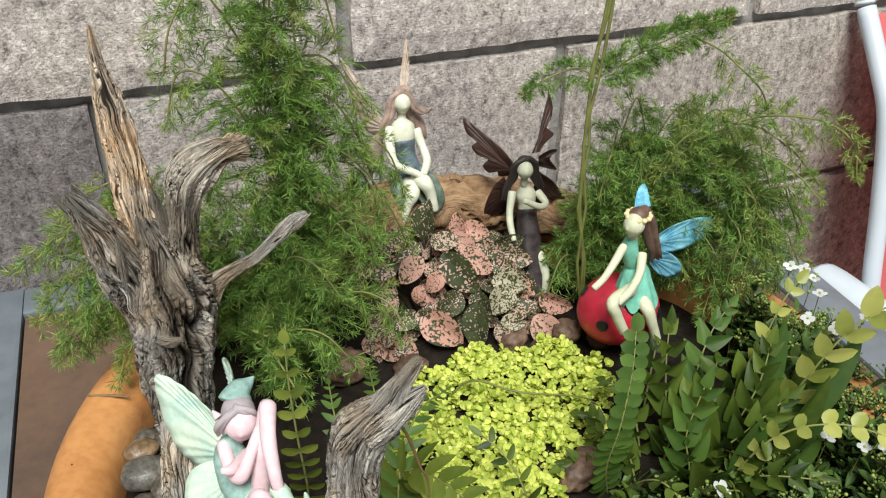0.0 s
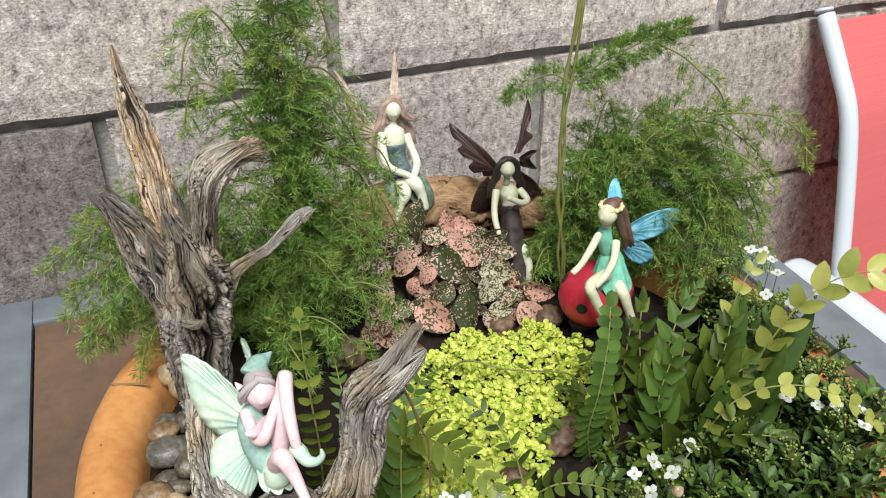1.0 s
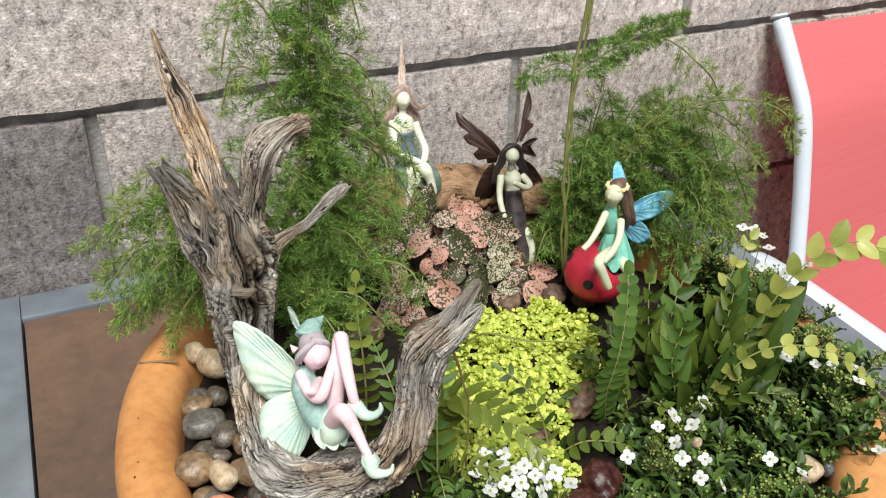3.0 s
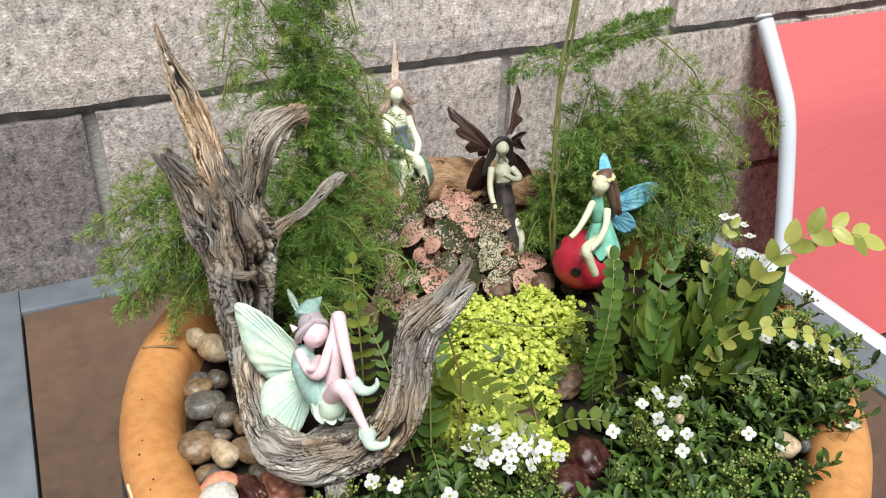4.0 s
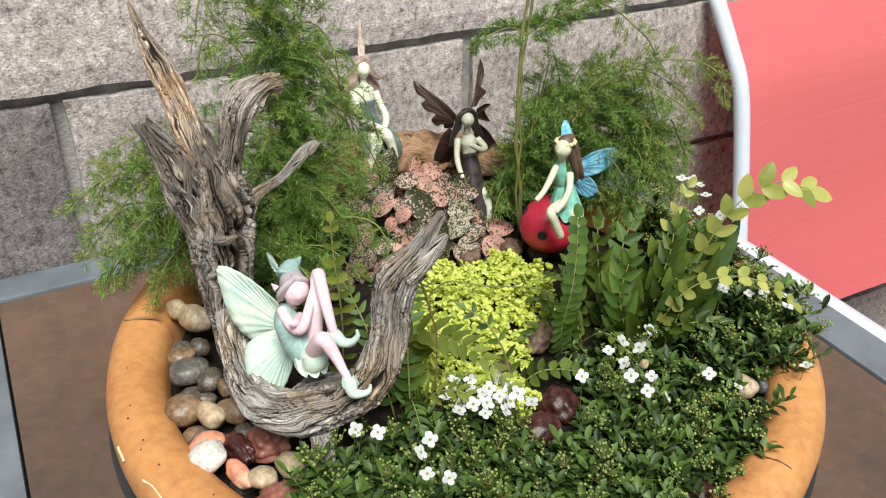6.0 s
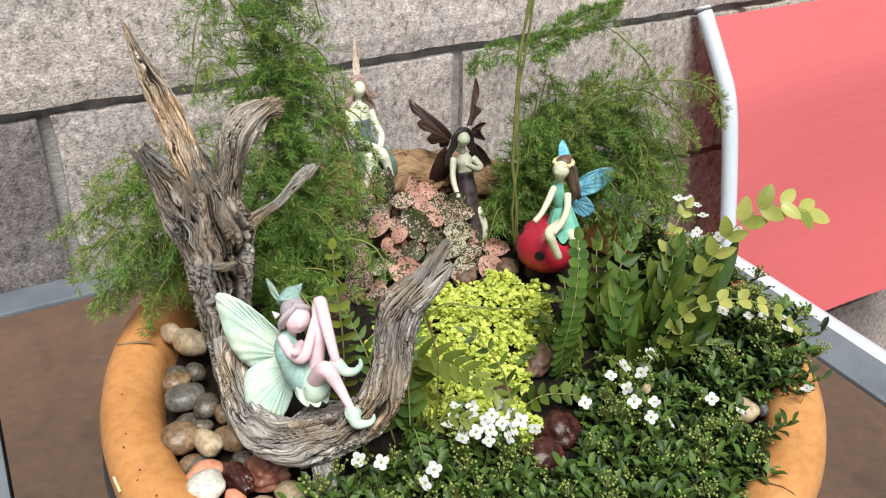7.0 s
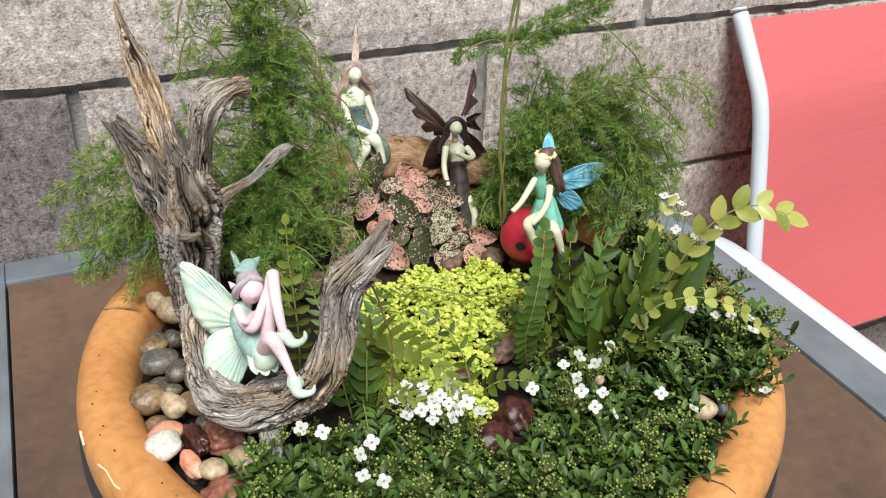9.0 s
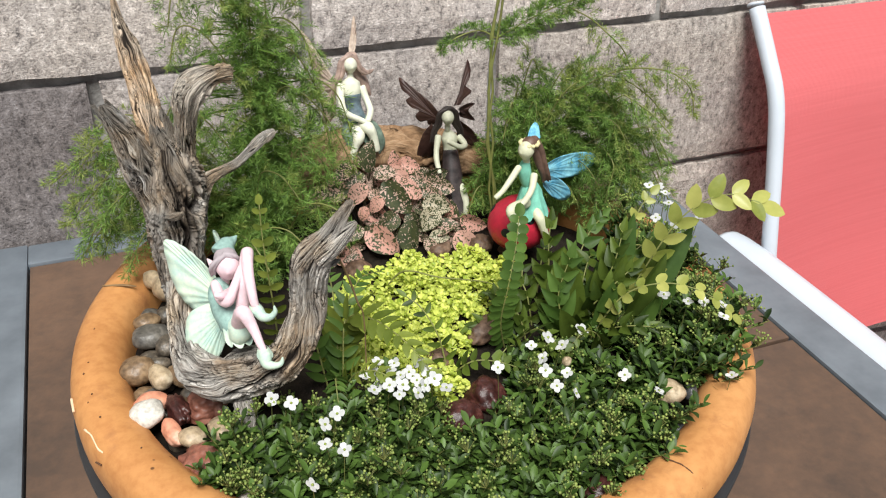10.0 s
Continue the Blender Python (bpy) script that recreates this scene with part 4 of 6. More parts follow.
def polka_plant():
    POLKA = polka_material()
    home = (0.128, 0.442, 0.888)
    plant = thing("polka_dot_plant", home, "low polka dot plant with pink leaves spotted dark green", "plant")
    meshes = []
    for wide, fold, curl in ((0.66, 0.20, 0.5), (0.70, 0.28, 0.8), (0.60, 0.16, 0.3)):
        v, f = blade(0.020, 0.020 * wide, 10, 3, fold, curl, 1, 0.80, 0.72)
        me = bpy.data.meshes.new("leaf")
        me.from_pydata(v.tolist(), [], f.tolist())
        me.materials.append(POLKA)
        me.polygons.foreach_set("use_smooth", [True] * len(me.polygons))
        meshes.append(me)
    r = random.Random(21)
    # x, y, z, turn and length of the leaves in millimetres and degrees, by colouring
    dark = [(116, 470, 947, 90, 21), (103, 460, 936, 200, 16), (128, 449, 926, -30, 26), (159, 457, 933, 30, 16), (131, 428, 905, -85, 24), (120, 441, 912, 200, 17), (137, 439, 910, -60, 15), (104, 437, 908, 190, 14)]
    mixed = [(98, 465, 941, 180, 18), (87, 458, 933, 170, 21), (71, 453, 928, 200, 14), (124, 461, 938, 20, 15), (147, 456, 932, -20, 16), (160, 452, 927, 5, 19), (154, 448, 923, -20, 17), (156, 432, 906, 50, 18),
             (94, 437, 911, 170, 16), (84, 432, 906, 220, 11), (144, 425, 898, -60, 12), (114, 452, 927, -40, 11), (77, 457, 933, 190, 15)]
    pink = [(103, 453, 930, 200, 17), (133, 466, 943, 100, 14), (141, 463, 940, 10, 16), (134, 459, 936, -30, 16), (138, 451, 928, -20, 18), (114, 447, 923, 200, 13), (104, 444, 920, 250, 10), (112, 431, 906, -25, 25), (177, 432, 906, 0, 18), (168, 422, 896, -50, 21)]
    cream = [(154, 442, 918, 10, 19), (147, 436, 912, 220, 18), (151, 428, 902, 20, 13)]
    across, rise = np.array((0.93, -0.37, 0.0)), np.array((0.16, 0.42, 0.89))
    rows = [(*q, kind) for kind, group in enumerate((dark, mixed, pink, cream)) for q in group]
    for k in range(60):
        # shaded leaves lower down fill the gaps
        x, z = r.uniform(76, 172), r.uniform(896, 934)
        rows.append((x, 426 + 0.93 * (z - 893) + r.uniform(2, 9), z - 3, r.uniform(-200, 20), r.uniform(12, 18), r.choice((0, 1, 1, 2))))
    for x, y, z, turn, size, kind in rows:
        w = radians(turn)
        d = across * math.cos(w) + rise * math.sin(w) + np.array((r.gauss(0, 0.12), r.gauss(-0.30, 0.15), r.gauss(-0.22, 0.12)))
        face = np.cross(across, rise) * -1 if np.cross(across, rise)[1] > 0 else np.cross(across, rise)
        rot = aim(d, face + np.array((r.gauss(0, 0.28), r.gauss(0, 0.22), r.gauss(0.15, 0.2))))
        s = size / 18
        at = (np.array((x, y, z)) / 1000 - np.array(home)) - unit(d) * size * 0.0005
        ob = new("leaf", r.choice(meshes))
        ob.parent, ob.matrix_basis = plant, Matrix([[*(rot[i] * s), at[i]] for i in range(3)] + [[0, 0, 0, 1]])
        ob.color = (((0.55, 0.5, 0.15, 1.0)[kind]) + r.uniform(-0.15, 0.1), 0.5, (0.47, 0.29, 0.12, 0.20)[kind] + r.uniform(-0.05, 0.05), 1)
        v, f, g = tube([(0.5 * at[0], 0.5 * at[1] + 0.012, -0.004, 0.0009), (0.8 * at[0], 0.8 * at[1] + 0.010, at[2] * 0.6, 0.0008), (*at, 0.0006)], 3, 5)
        solid("stem", v, f, DARK_STALK, plant)


# ferns with flat leaflets
def fern_frond(parent, home, rows, count, length, width, mat, facing=(0, -1, 0.5), lift=0.15, shrink=0.55, round_=0.75, seed=1, stem=0.00055, angle=0.9, tip=True, fold=0.08, sweep=0.25, full=0.7, loose=0.0):
    """A frond: a thin rachis with paired leaflets."""
    r = random.Random(seed)
    path = spline([p[:3] for p in rows], 12)
    arc = np.concatenate([[0], np.cumsum(np.linalg.norm(np.diff(path, axis=0), axis=1))])
    heap = Heap()
    tpl = [blade(1.0, width / length, 6, 2, fold, c, 1, round_, full) for c in (0.1, 0.25, 0.4)]
    for i in range(count):
        u = 0.08 + 0.92 * (i + 0.5) / count
        at = [np.interp(u * arc[-1], arc, path[:, k]) for k in range(3)]
        nx = [np.interp(min(1, u + 0.02) * arc[-1], arc, path[:, k]) - np.interp((u - 0.02) * arc[-1], arc, path[:, k]) for k in range(3)]
        tan = unit(np.array(nx))
        side = unit(np.cross(np.array(facing, float), tan))
        up = np.cross(tan, side)
        ln = length * (1 - shrink * u ** 1.6) * (0.75 + 0.25 * min(1, u * 5)) * r.uniform(0.88, 1.1)
        bend = loose * r.gauss(0, 1)
        for s in (-1, 1):
            d = side * s * angle + tan * (1 - angle + sweep + 0.25 * u + bend + loose * r.gauss(0, 0.7)) + up * (lift + r.uniform(-0.12, 0.12) + loose * r.gauss(0, 1.2))
            heap.add(r.choice(tpl), at, aim(d, up + side * s * 0.15), ln)
    if tip:
        heap.add(tpl[0], path[-1], aim(path[-1] - path[-4], np.cross(path[-1] - path[-4], unit(np.cross(np.array(facing, float), path[-1] - path[-4])))), length * (1 - shrink) * 1.2)
    fr = heap.build("frond", mat, parent, home, stuff=False)
    v, f, g = tube([(p[0] - home[0], p[1] - home[1], p[2] - home[2], stem * (1 - 0.6 * i / len(rows))) for i, p in enumerate(rows)], 6, 6)
    solid("rachis", v, f, STALK, fr)
    return fr


def ferns():
    h = (0.145, 0.312, 0.888)
    a = thing("sword_fern", h, "upright sword fern with rounded green leaflets in the bowl", "fern", "ferns")
    fern_frond(a, h, [(0.150, 0.318, 0.888), (0.143, 0.312, 0.915), (0.145, 0.310, 0.940), (0.152, 0.318, 0.960), (0.157, 0.327, 0.972)], 17, 0.0086, 0.0072, FERN_MID, (0, -1, 0.45), 0.05, 0.25, 0.8, 3, angle=1.0, sweep=0.0, full=0.45)
    fern_frond(a, h, [(0.150, 0.318, 0.888), (0.158, 0.300, 0.915), (0.163, 0.285, 0.915), (0.166, 0.275, 0.903)], 9, 0.011, 0.006, FERN, (0, 0, 1), 0.1, 0.5, 0.7, 4)
    h = (0.190, 0.318, 0.888)
    b = thing("holly_fern", h, "dark green fern with long pointed leaflets spreading beside the moss", "fern", "ferns")
    # cut fronds with overlapping pointed lobes
    for k, (rows, n, ln, wd) in enumerate((
            ([(0.180, 0.312, 0.888), (0.176, 0.301, 0.912), (0.173, 0.304, 0.932), (0.180, 0.308, 0.952)], 9, 0.0200, 0.0080),
            ([(0.186, 0.318, 0.888), (0.193, 0.305, 0.915), (0.203, 0.300, 0.932), (0.216, 0.300, 0.943)], 9, 0.0180, 0.0075),
            ([(0.190, 0.318, 0.888), (0.203, 0.312, 0.918), (0.213, 0.314, 0.938), (0.220, 0.320, 0.954)], 9, 0.0180, 0.0075),
            ([(0.195, 0.325, 0.888), (0.220, 0.330, 0.912), (0.238, 0.333, 0.928), (0.256, 0.334, 0.938)], 9, 0.0165, 0.0070),
            ([(0.190, 0.312, 0.888), (0.200, 0.294, 0.908), (0.208, 0.284, 0.916), (0.220, 0.276, 0.918)], 8, 0.0160, 0.0070),
            ([(0.180, 0.312, 0.888), (0.170, 0.298, 0.906), (0.162, 0.290, 0.912), (0.152, 0.282, 0.910)], 8, 0.0140, 0.0065),
            ([(0.195, 0.33, 0.888), (0.212, 0.352, 0.912), (0.226, 0.364, 0.926), (0.240, 0.372, 0.932)], 8, 0.0170, 0.0075),
            ([(0.188, 0.325, 0.888), (0.186, 0.336, 0.915), (0.186, 0.342, 0.935), (0.190, 0.350, 0.950)], 8, 0.0170, 0.0080))):
        fern_frond(b, h, rows, n - 1, ln * 1.15, wd * 1.45, FERN if k % 3 else FERN_MID, (-0.3 + 0.5 * math.sin(k * 2.1), -0.75, 0.65 + 0.3 * math.cos(k * 1.7)), 0.10, 0.62, 0.42, 30 + k, angle=0.60, full=0.85, fold=0.2, loose=0.15)
    rr = random.Random(77)
    for k in range(12):
        w, reach, top = rr.uniform(-2.6, 1.4), rr.uniform(0.022, 0.050), rr.uniform(0.908, 0.936)
        x0, y0 = 0.195 + rr.uniform(-0.018, 0.024), 0.318 + rr.uniform(-0.012, 0.012)
        dx, dy = math.cos(w) * reach, 0.6 * math.sin(w) * reach
        fern_frond(b, h, [(x0, y0, 0.888), (x0 + 0.35 * dx, y0 + 0.35 * dy, top - 0.004), (x0 + 0.7 * dx, y0 + 0.7 * dy, top + 0.004), (x0 + dx, y0 + dy, top)], rr.randint(4, 6), rr.uniform(0.014, 0.019), rr.uniform(0.0075, 0.0095), FERN if k % 4 else FERN_MID,
                   (rr.uniform(-0.6, 0.3), -0.6, 0.8), 0.1, 0.5, 0.62, 130 + k, angle=0.55, full=0.9, fold=0.2, loose=0.2)
    for k, (x0, y0, dx, dy, top) in enumerate(((0.158, 0.306, -0.022, -0.010, 0.905), (0.164, 0.316, -0.012, 0.020, 0.910), (0.168, 0.300, -0.004, -0.022, 0.906), (0.174, 0.330, -0.006, 0.030, 0.914), (0.172, 0.345, 0.012, 0.026, 0.916), (0.152, 0.322, -0.020, 0.006, 0.903), (0.186, 0.352, 0.016, 0.020, 0.920), (0.160, 0.334, -0.008, 0.018, 0.906))):
        fern_frond(b, h, [(x0, y0, 0.886), (x0 + 0.3 * dx, y0 + 0.3 * dy, top - 0.004), (x0 + 0.7 * dx, y0 + 0.7 * dy, top + 0.003), (x0 + dx, y0 + dy, top)], 6, 0.012, 0.0068, FERN, (rr.uniform(-0.4, 0.2), -0.5, 0.9), 0.1, 0.5, 0.5, 170 + k, angle=0.6, full=0.9, fold=0.2, loose=0.2)
    # whole strap-shaped blades that stand between them
    for k, (base, tip, wide) in enumerate((((0.192, 0.306, 0.890), (0.181, 0.318, 0.955), 0.014), ((0.205, 0.312, 0.890), (0.230, 0.328, 0.962), 0.014), ((0.215, 0.312, 0.890), (0.254, 0.328, 0.952), 0.015),
                                           ((0.222, 0.308, 0.890), (0.266, 0.318, 0.952), 0.014), ((0.205, 0.308, 0.890), (0.216, 0.310, 0.948), 0.014), ((0.200, 0.314, 0.890), (0.206, 0.306, 0.938), 0.011), ((0.190, 0.318, 0.888), (0.160, 0.296, 0.915), 0.010), ((0.224, 0.312, 0.890), (0.250, 0.300, 0.930), 0.012), ((0.210, 0.302, 0.890), (0.240, 0.306, 0.946), 0.014), ((0.198, 0.300, 0.890), (0.203, 0.298, 0.940), 0.013), ((0.186, 0.302, 0.890), (0.166, 0.292, 0.934), 0.012),
                                           ((0.212, 0.298, 0.890), (0.228, 0.290, 0.930), 0.013), ((0.200, 0.296, 0.890), (0.186, 0.282, 0.920), 0.012), ((0.182, 0.300, 0.888), (0.150, 0.292, 0.908), 0.010))):
        d = np.array(tip) - np.array(base)
        heap = Heap()
        heap.add(blade(1.0, wide / np.linalg.norm(d), 12, 3, 0.22, 0.12, 1, 1.25, 0.9), base, aim(d, (-0.35 + 0.25 * (k % 3), -0.85, 0.45)), float(np.linalg.norm(d)))
        heap.build("strap_leaf", FERN_MID if k % 2 else FERN, b, h, stuff=False)
    h = (0.020, 0.322, 0.890)
    c = thing("small_fern", h, "slender young fern with small yellow-green round leaflets", "fern", "ferns")
    fern_frond(c, h, [(0.022, 0.330, 0.890), (0.021, 0.318, 0.940), (0.019, 0.313, 0.970), (0.0185, 0.317, 0.992), (0.019, 0.320, 1.008)], 14, 0.0092, 0.0060, FERN_LIGHT, (-0.2, -1, 0.35), 0.1, 0.5, 0.8, 5, angle=0.9, full=0.5)
    h = (0.060, 0.312, 0.890)
    d = thing("lace_fern", h, "light green lacy fern fronds lying over the mossy mat", "fern", "ferns")
    for k, rows in enumerate(([(0.050, 0.318, 0.890), (0.058, 0.322, 0.930), (0.069, 0.308, 0.938), (0.080, 0.287, 0.935), (0.088, 0.272, 0.925)], [(0.050, 0.305, 0.890), (0.058, 0.325, 0.930), (0.072, 0.345, 0.938), (0.090, 0.362, 0.930)],
                              [(0.050, 0.310, 0.890), (0.055, 0.335, 0.935), (0.058, 0.360, 0.938), (0.062, 0.385, 0.930)], [(0.045, 0.300, 0.890), (0.052, 0.290, 0.920), (0.062, 0.280, 0.928), (0.072, 0.270, 0.922)],
                              [(0.045, 0.312, 0.890), (0.040, 0.328, 0.930), (0.038, 0.345, 0.945), (0.04, 0.365, 0.945)], [(0.050, 0.300, 0.890), (0.045, 0.295, 0.915), (0.042, 0.285, 0.922), (0.040, 0.272, 0.915)])):
        fern_frond(d, h, rows, 16 if k == 0 else 13, 0.0185 if k == 0 else 0.0130, 0.0085 if k == 0 else 0.0050, (FERN_LIGHT, FERN_MID, FERN_MID)[k % 3], (-0.1, -0.35, 1), 0.02, 0.68, 0.66, 50 + k, angle=0.72, full=0.85, loose=0.07)
    h = (0.128, 0.300, 0.890)
    e = thing("fern_sprig", h, "small fern sprig with toothed leaflets rooted beside a tan stone", "fern", "ferns")
    fern_frond(e, h, [(0.110, 0.306, 0.892), (0.106, 0.312, 0.915), (0.100, 0.322, 0.928), (0.094, 0.330, 0.932)], 5, 0.010, 0.004, FERN, (0, -0.7, 0.7), 0.1, 0.4, 0.7, 61)
    fern_frond(e, h, [(0.110, 0.304, 0.892), (0.120, 0.296, 0.906), (0.134, 0.290, 0.906), (0.148, 0.284, 0.900)], 8, 0.009, 0.0055, FERN, (0, -0.3, 1), 0.05, 0.4, 0.7, 62)
    h = (0.225, 0.315, 0.890)
    g = thing("button_fern", h, "arching button fern with oval yellow-green leaflets over the rim", "fern", "ferns")
    fern_frond(g, h, [(0.215, 0.315, 0.890), (0.235, 0.312, 0.935), (0.248, 0.310, 0.960), (0.262, 0.307, 0.973), (0.277, 0.302, 0.977), (0.292, 0.296, 0.971)], 10, 0.0165, 0.0092, FERN_YELLOW, (0, -0.75, 0.65), 0.1, 0.2, 0.78, 71, angle=0.7, full=0.65)
    fern_frond(g, h, [(0.190, 0.300, 0.890), (0.205, 0.292, 0.930), (0.225, 0.282, 0.942), (0.245, 0.270, 0.938), (0.258, 0.262, 0.926)], 10, 0.0082, 0.0062, FERN_YELLOW, (0, -0.4, 0.9), 0.1, 0.25, 0.8, 72, angle=0.8, full=0.5)
    fern_frond(g, h, [(0.225, 0.33, 0.890), (0.240, 0.345, 0.925), (0.252, 0.352, 0.945), (0.262, 0.356, 0.952)], 6, 0.0095, 0.0062, FERN_YELLOW, (0, -0.6, 0.8), 0.1, 0.25, 0.62, 73, angle=0.8)
    fern_frond(g, h, [(0.20, 0.29, 0.888), (0.188, 0.282, 0.915), (0.176, 0.278, 0.925), (0.168, 0.276, 0.92)], 8, 0.0070, 0.0048, FERN, (0, -0.4, 0.9), 0.1, 0.3, 0.6, 74, angle=0.8)


# white alyssum along the front
FLOWERS = [(9, 276, 930), (17, 270, 930), (35, 256, 930), (28, 251, 930), (25, 239, 930), (32, 233, 930), (14, 218, 930),
           (65, 290, 926), (56, 281, 926), (57, 270, 926), (69, 282, 926), (77, 277, 926), (71, 269, 926), (84, 282, 926), (81, 265, 926), (76, 261, 926), (65, 271, 926), (87, 268, 926),
           (117, 260, 931), (140, 270, 931), (151, 273, 931), (141, 259, 931), (138, 250, 931), (155, 265, 931), (138, 238, 931)]
FLOWERS += [(149, 248, 928), (146, 233, 928), (175, 237, 928), (236, 230, 916), (238, 276, 931), (246, 273, 931), (229, 286, 931), (175, 280, 925), (256, 269, 929), (249, 259, 930), (197, 236, 912)]
FLOWERS += [(61, 285, 924), (73, 288, 924), (62, 276, 924), (79, 271, 925), (86, 275, 925), (72, 275, 927), (68, 265, 924), (91, 262, 924)]
FLOWERS += [(276, 361, 948), (277, 369, 948), (272, 373, 948), (260, 326, 948), (253, 336, 948), (278, 328, 948), (273, 352, 946)]


def alyssum():
    # one flower: four rounded petals round a small centre
    fv, ff, fs = [], [], []
    for k in range(4):
        w = math.pi / 2 * k + 0.2
        c = np.array((math.cos(w), math.sin(w), 0)) * 0.0023
        n0 = len(fv)
        fv.append((c[0] * 0.9, c[1] * 0.9, 0.0003))
        for q in range(9):
            a = 2 * math.pi * q / 9
            rr = 0.00192 * (1 + 0.08 * math.sin(3 * a + k))
            fv.append((c[0] + rr * math.cos(a), c[1] + rr * math.sin(a), 0.00025 * (1 + math.cos(a - w)) - 0.0002))
        for q in range(9):
            ff.append((n0, n0 + 1 + q, n0 + 1 + (q + 1) % 9))
            fs.append(0)
    n0 = len(fv)
    for z, rr in ((0.0000, 0.0008), (0.0007, 0.0006)):
        fv += [(rr * math.cos(a), rr * math.sin(a), z) for a in (2 * math.pi * q / 6 for q in range(6))]
    fv.append((0, 0, 0.0009))
    for q in range(6):
        p = (q + 1) % 6
        ff += [(n0 + q, n0 + p, n0 + 6 + p), (n0 + q, n0 + 6 + p, n0 + 6 + q), (n0 + 6 + q, n0 + 6 + p, n0 + 12)]
        fs += [1, 1, 1]
    fm = bpy.data.meshes.new("flower")
    fm.from_pydata([tuple(float(c) for c in v) for v in fv], [], ff)
    fm.materials.append(PETAL), fm.materials.append(POLLEN)
    fm.polygons.foreach_set("material_index", fs)
    fm.polygons.foreach_set("use_smooth", [True] * len(ff))

    r = np.random.RandomState(5)
    region = [(-0.030, 0.252), (-0.004, 0.292), (0.018, 0.288), (0.050, 0.292), (0.088, 0.286), (0.094, 0.256), (0.112, 0.250), (0.134, 0.284), (0.158, 0.314), (0.200, 0.300), (0.232, 0.318), (0.276, 0.302), (0.272, 0.262), (0.250, 0.236),
              (0.205, 0.258), (0.192, 0.236), (0.208, 0.214), (0.178, 0.201), (0.124, 0.196), (0.075, 0.200), (0.028, 0.214), (-0.010, 0.236)]
    extra = [(0.240, 0.330), (0.288, 0.318), (0.296, 0.350), (0.284, 0.380), (0.255, 0.385)]
    centres = [(0.005, 0.262), (0.040, 0.240), (0.072, 0.268), (0.100, 0.225), (0.150, 0.232), (0.150, 0.275), (0.228, 0.285), (0.270, 0.350)]
    leaves = [blade(0.0108, 0.0041, 5, 1, f, c, 1, 1.35, 0.75) for c, f in ((0.15, 0.2), (0.55, 0.3), (-0.15, 0.35))]
    ico = bmesh.new()
    bmesh.ops.create_icosphere(ico, subdivisions=1, radius=1)
    bead = (np.array([v.co[:] for v in ico.verts]), np.array([[v.index for v in f.verts] for f in ico.faces]))
    ico.free()
    fol, bud, stem = [Heap() for _ in centres], [Heap() for _ in centres], [Heap() for _ in centres]
    stick = (np.array([(0, -0.5, 0), (0, 0.5, 0), (1, 0.4, 0), (1, -0.4, 0), (0, 0, 0.6), (1, 0, 0.5)]), np.array([(0, 3, 2, 1), (1, 2, 5, 4), (4, 5, 3, 0)]))

    def twig(k, a, b, w):
        d = np.array(b) - np.array(a)
        n = np.linalg.norm(d)
        rot = aim(d)
        v, f = stick
        stem[k].add((v * np.array((n, w, w)), f), a, rot)

    def nearest(x, y):
        return min(range(len(centres)), key=lambda q: math.hypot(x - centres[q][0], y - centres[q][1]))

    n = 0
    while n < 900:
        x, y = r.uniform(-0.035, 0.30), r.uniform(0.190, 0.39)
        a, b = inside(region, x, y), inside(extra, x, y)
        if not (a or b):
            continue
        n += 1
        if math.hypot(x - 0.213, y - 0.238) < 0.019:
            continue
        if math.hypot(x - POT.x, y - POT.y) > (0.181 if x > 0.2 else 0.163) and not b:
            continue
        k = nearest(x, y)
        top = (0.905 if a else 0.926) + 0.016 * noise.noise(Vector((x * 40, y * 40, 5))) + r.uniform(-0.012, 0.006)
        if x < 0.075 and y > 0.245:
            top += 0.009
        dr = math.hypot(x - POT.x, y - POT.y)
        if dr > 0.150 and x > 0.2 and not b:
            top = 0.918 + r.uniform(-0.008, 0.006)
        elif dr > 0.150:
            top = min(top, 0.906 + r.uniform(-0.006, 0.004))
        lean = np.array((r.normal(0, 0.006) + (x - POT.x) * 0.04, r.normal(0, 0.006) + (y - POT.y) * 0.05, 0))
        pull = min(1.0, 0.150 / dr)
        base = np.array((POT.x + (x - POT.x) * pull, POT.y + (y - POT.y) * pull, 0.884))
        tipp = np.array((x, y, top)) + lean
        twig(k, base, tipp, 0.0009)
        m = r.randint(12, 19)
        w0 = r.uniform(0, 6.28)
        for q in range(m):
            u = 0.35 + 0.65 * (q + 0.5) / m
            w = w0 + q * 2.4
            d = np.array((math.cos(w), math.sin(w), 0.15 + 0.9 * u * u + r.normal(0, 0.15)))
            at = base + (tipp - base) * u
            fol[k].add(leaves[r.randint(3)], at, aim(d, (r.normal(0, 0.2), r.normal(0, 0.2), 1)), r.uniform(0.65, 1.15) * (1.1 - 0.3 * u))
        if r.rand() < (0.38 if x > 0.2 else 0.27):
            for q in range(r.randint(14, 24)):
                d = unit(np.array((r.normal(0, 0.7), r.normal(0, 0.7), r.uniform(0.2, 1.2))))
                e = tipp + np.array((0, 0, 0.002)) + d * r.uniform(0.003, 0.0072)
                twig(k, tipp, e, 0.00035)
                bud[k].add(bead, e, np.eye(3), r.uniform(0.00045, 0.0009))
    flowers = []
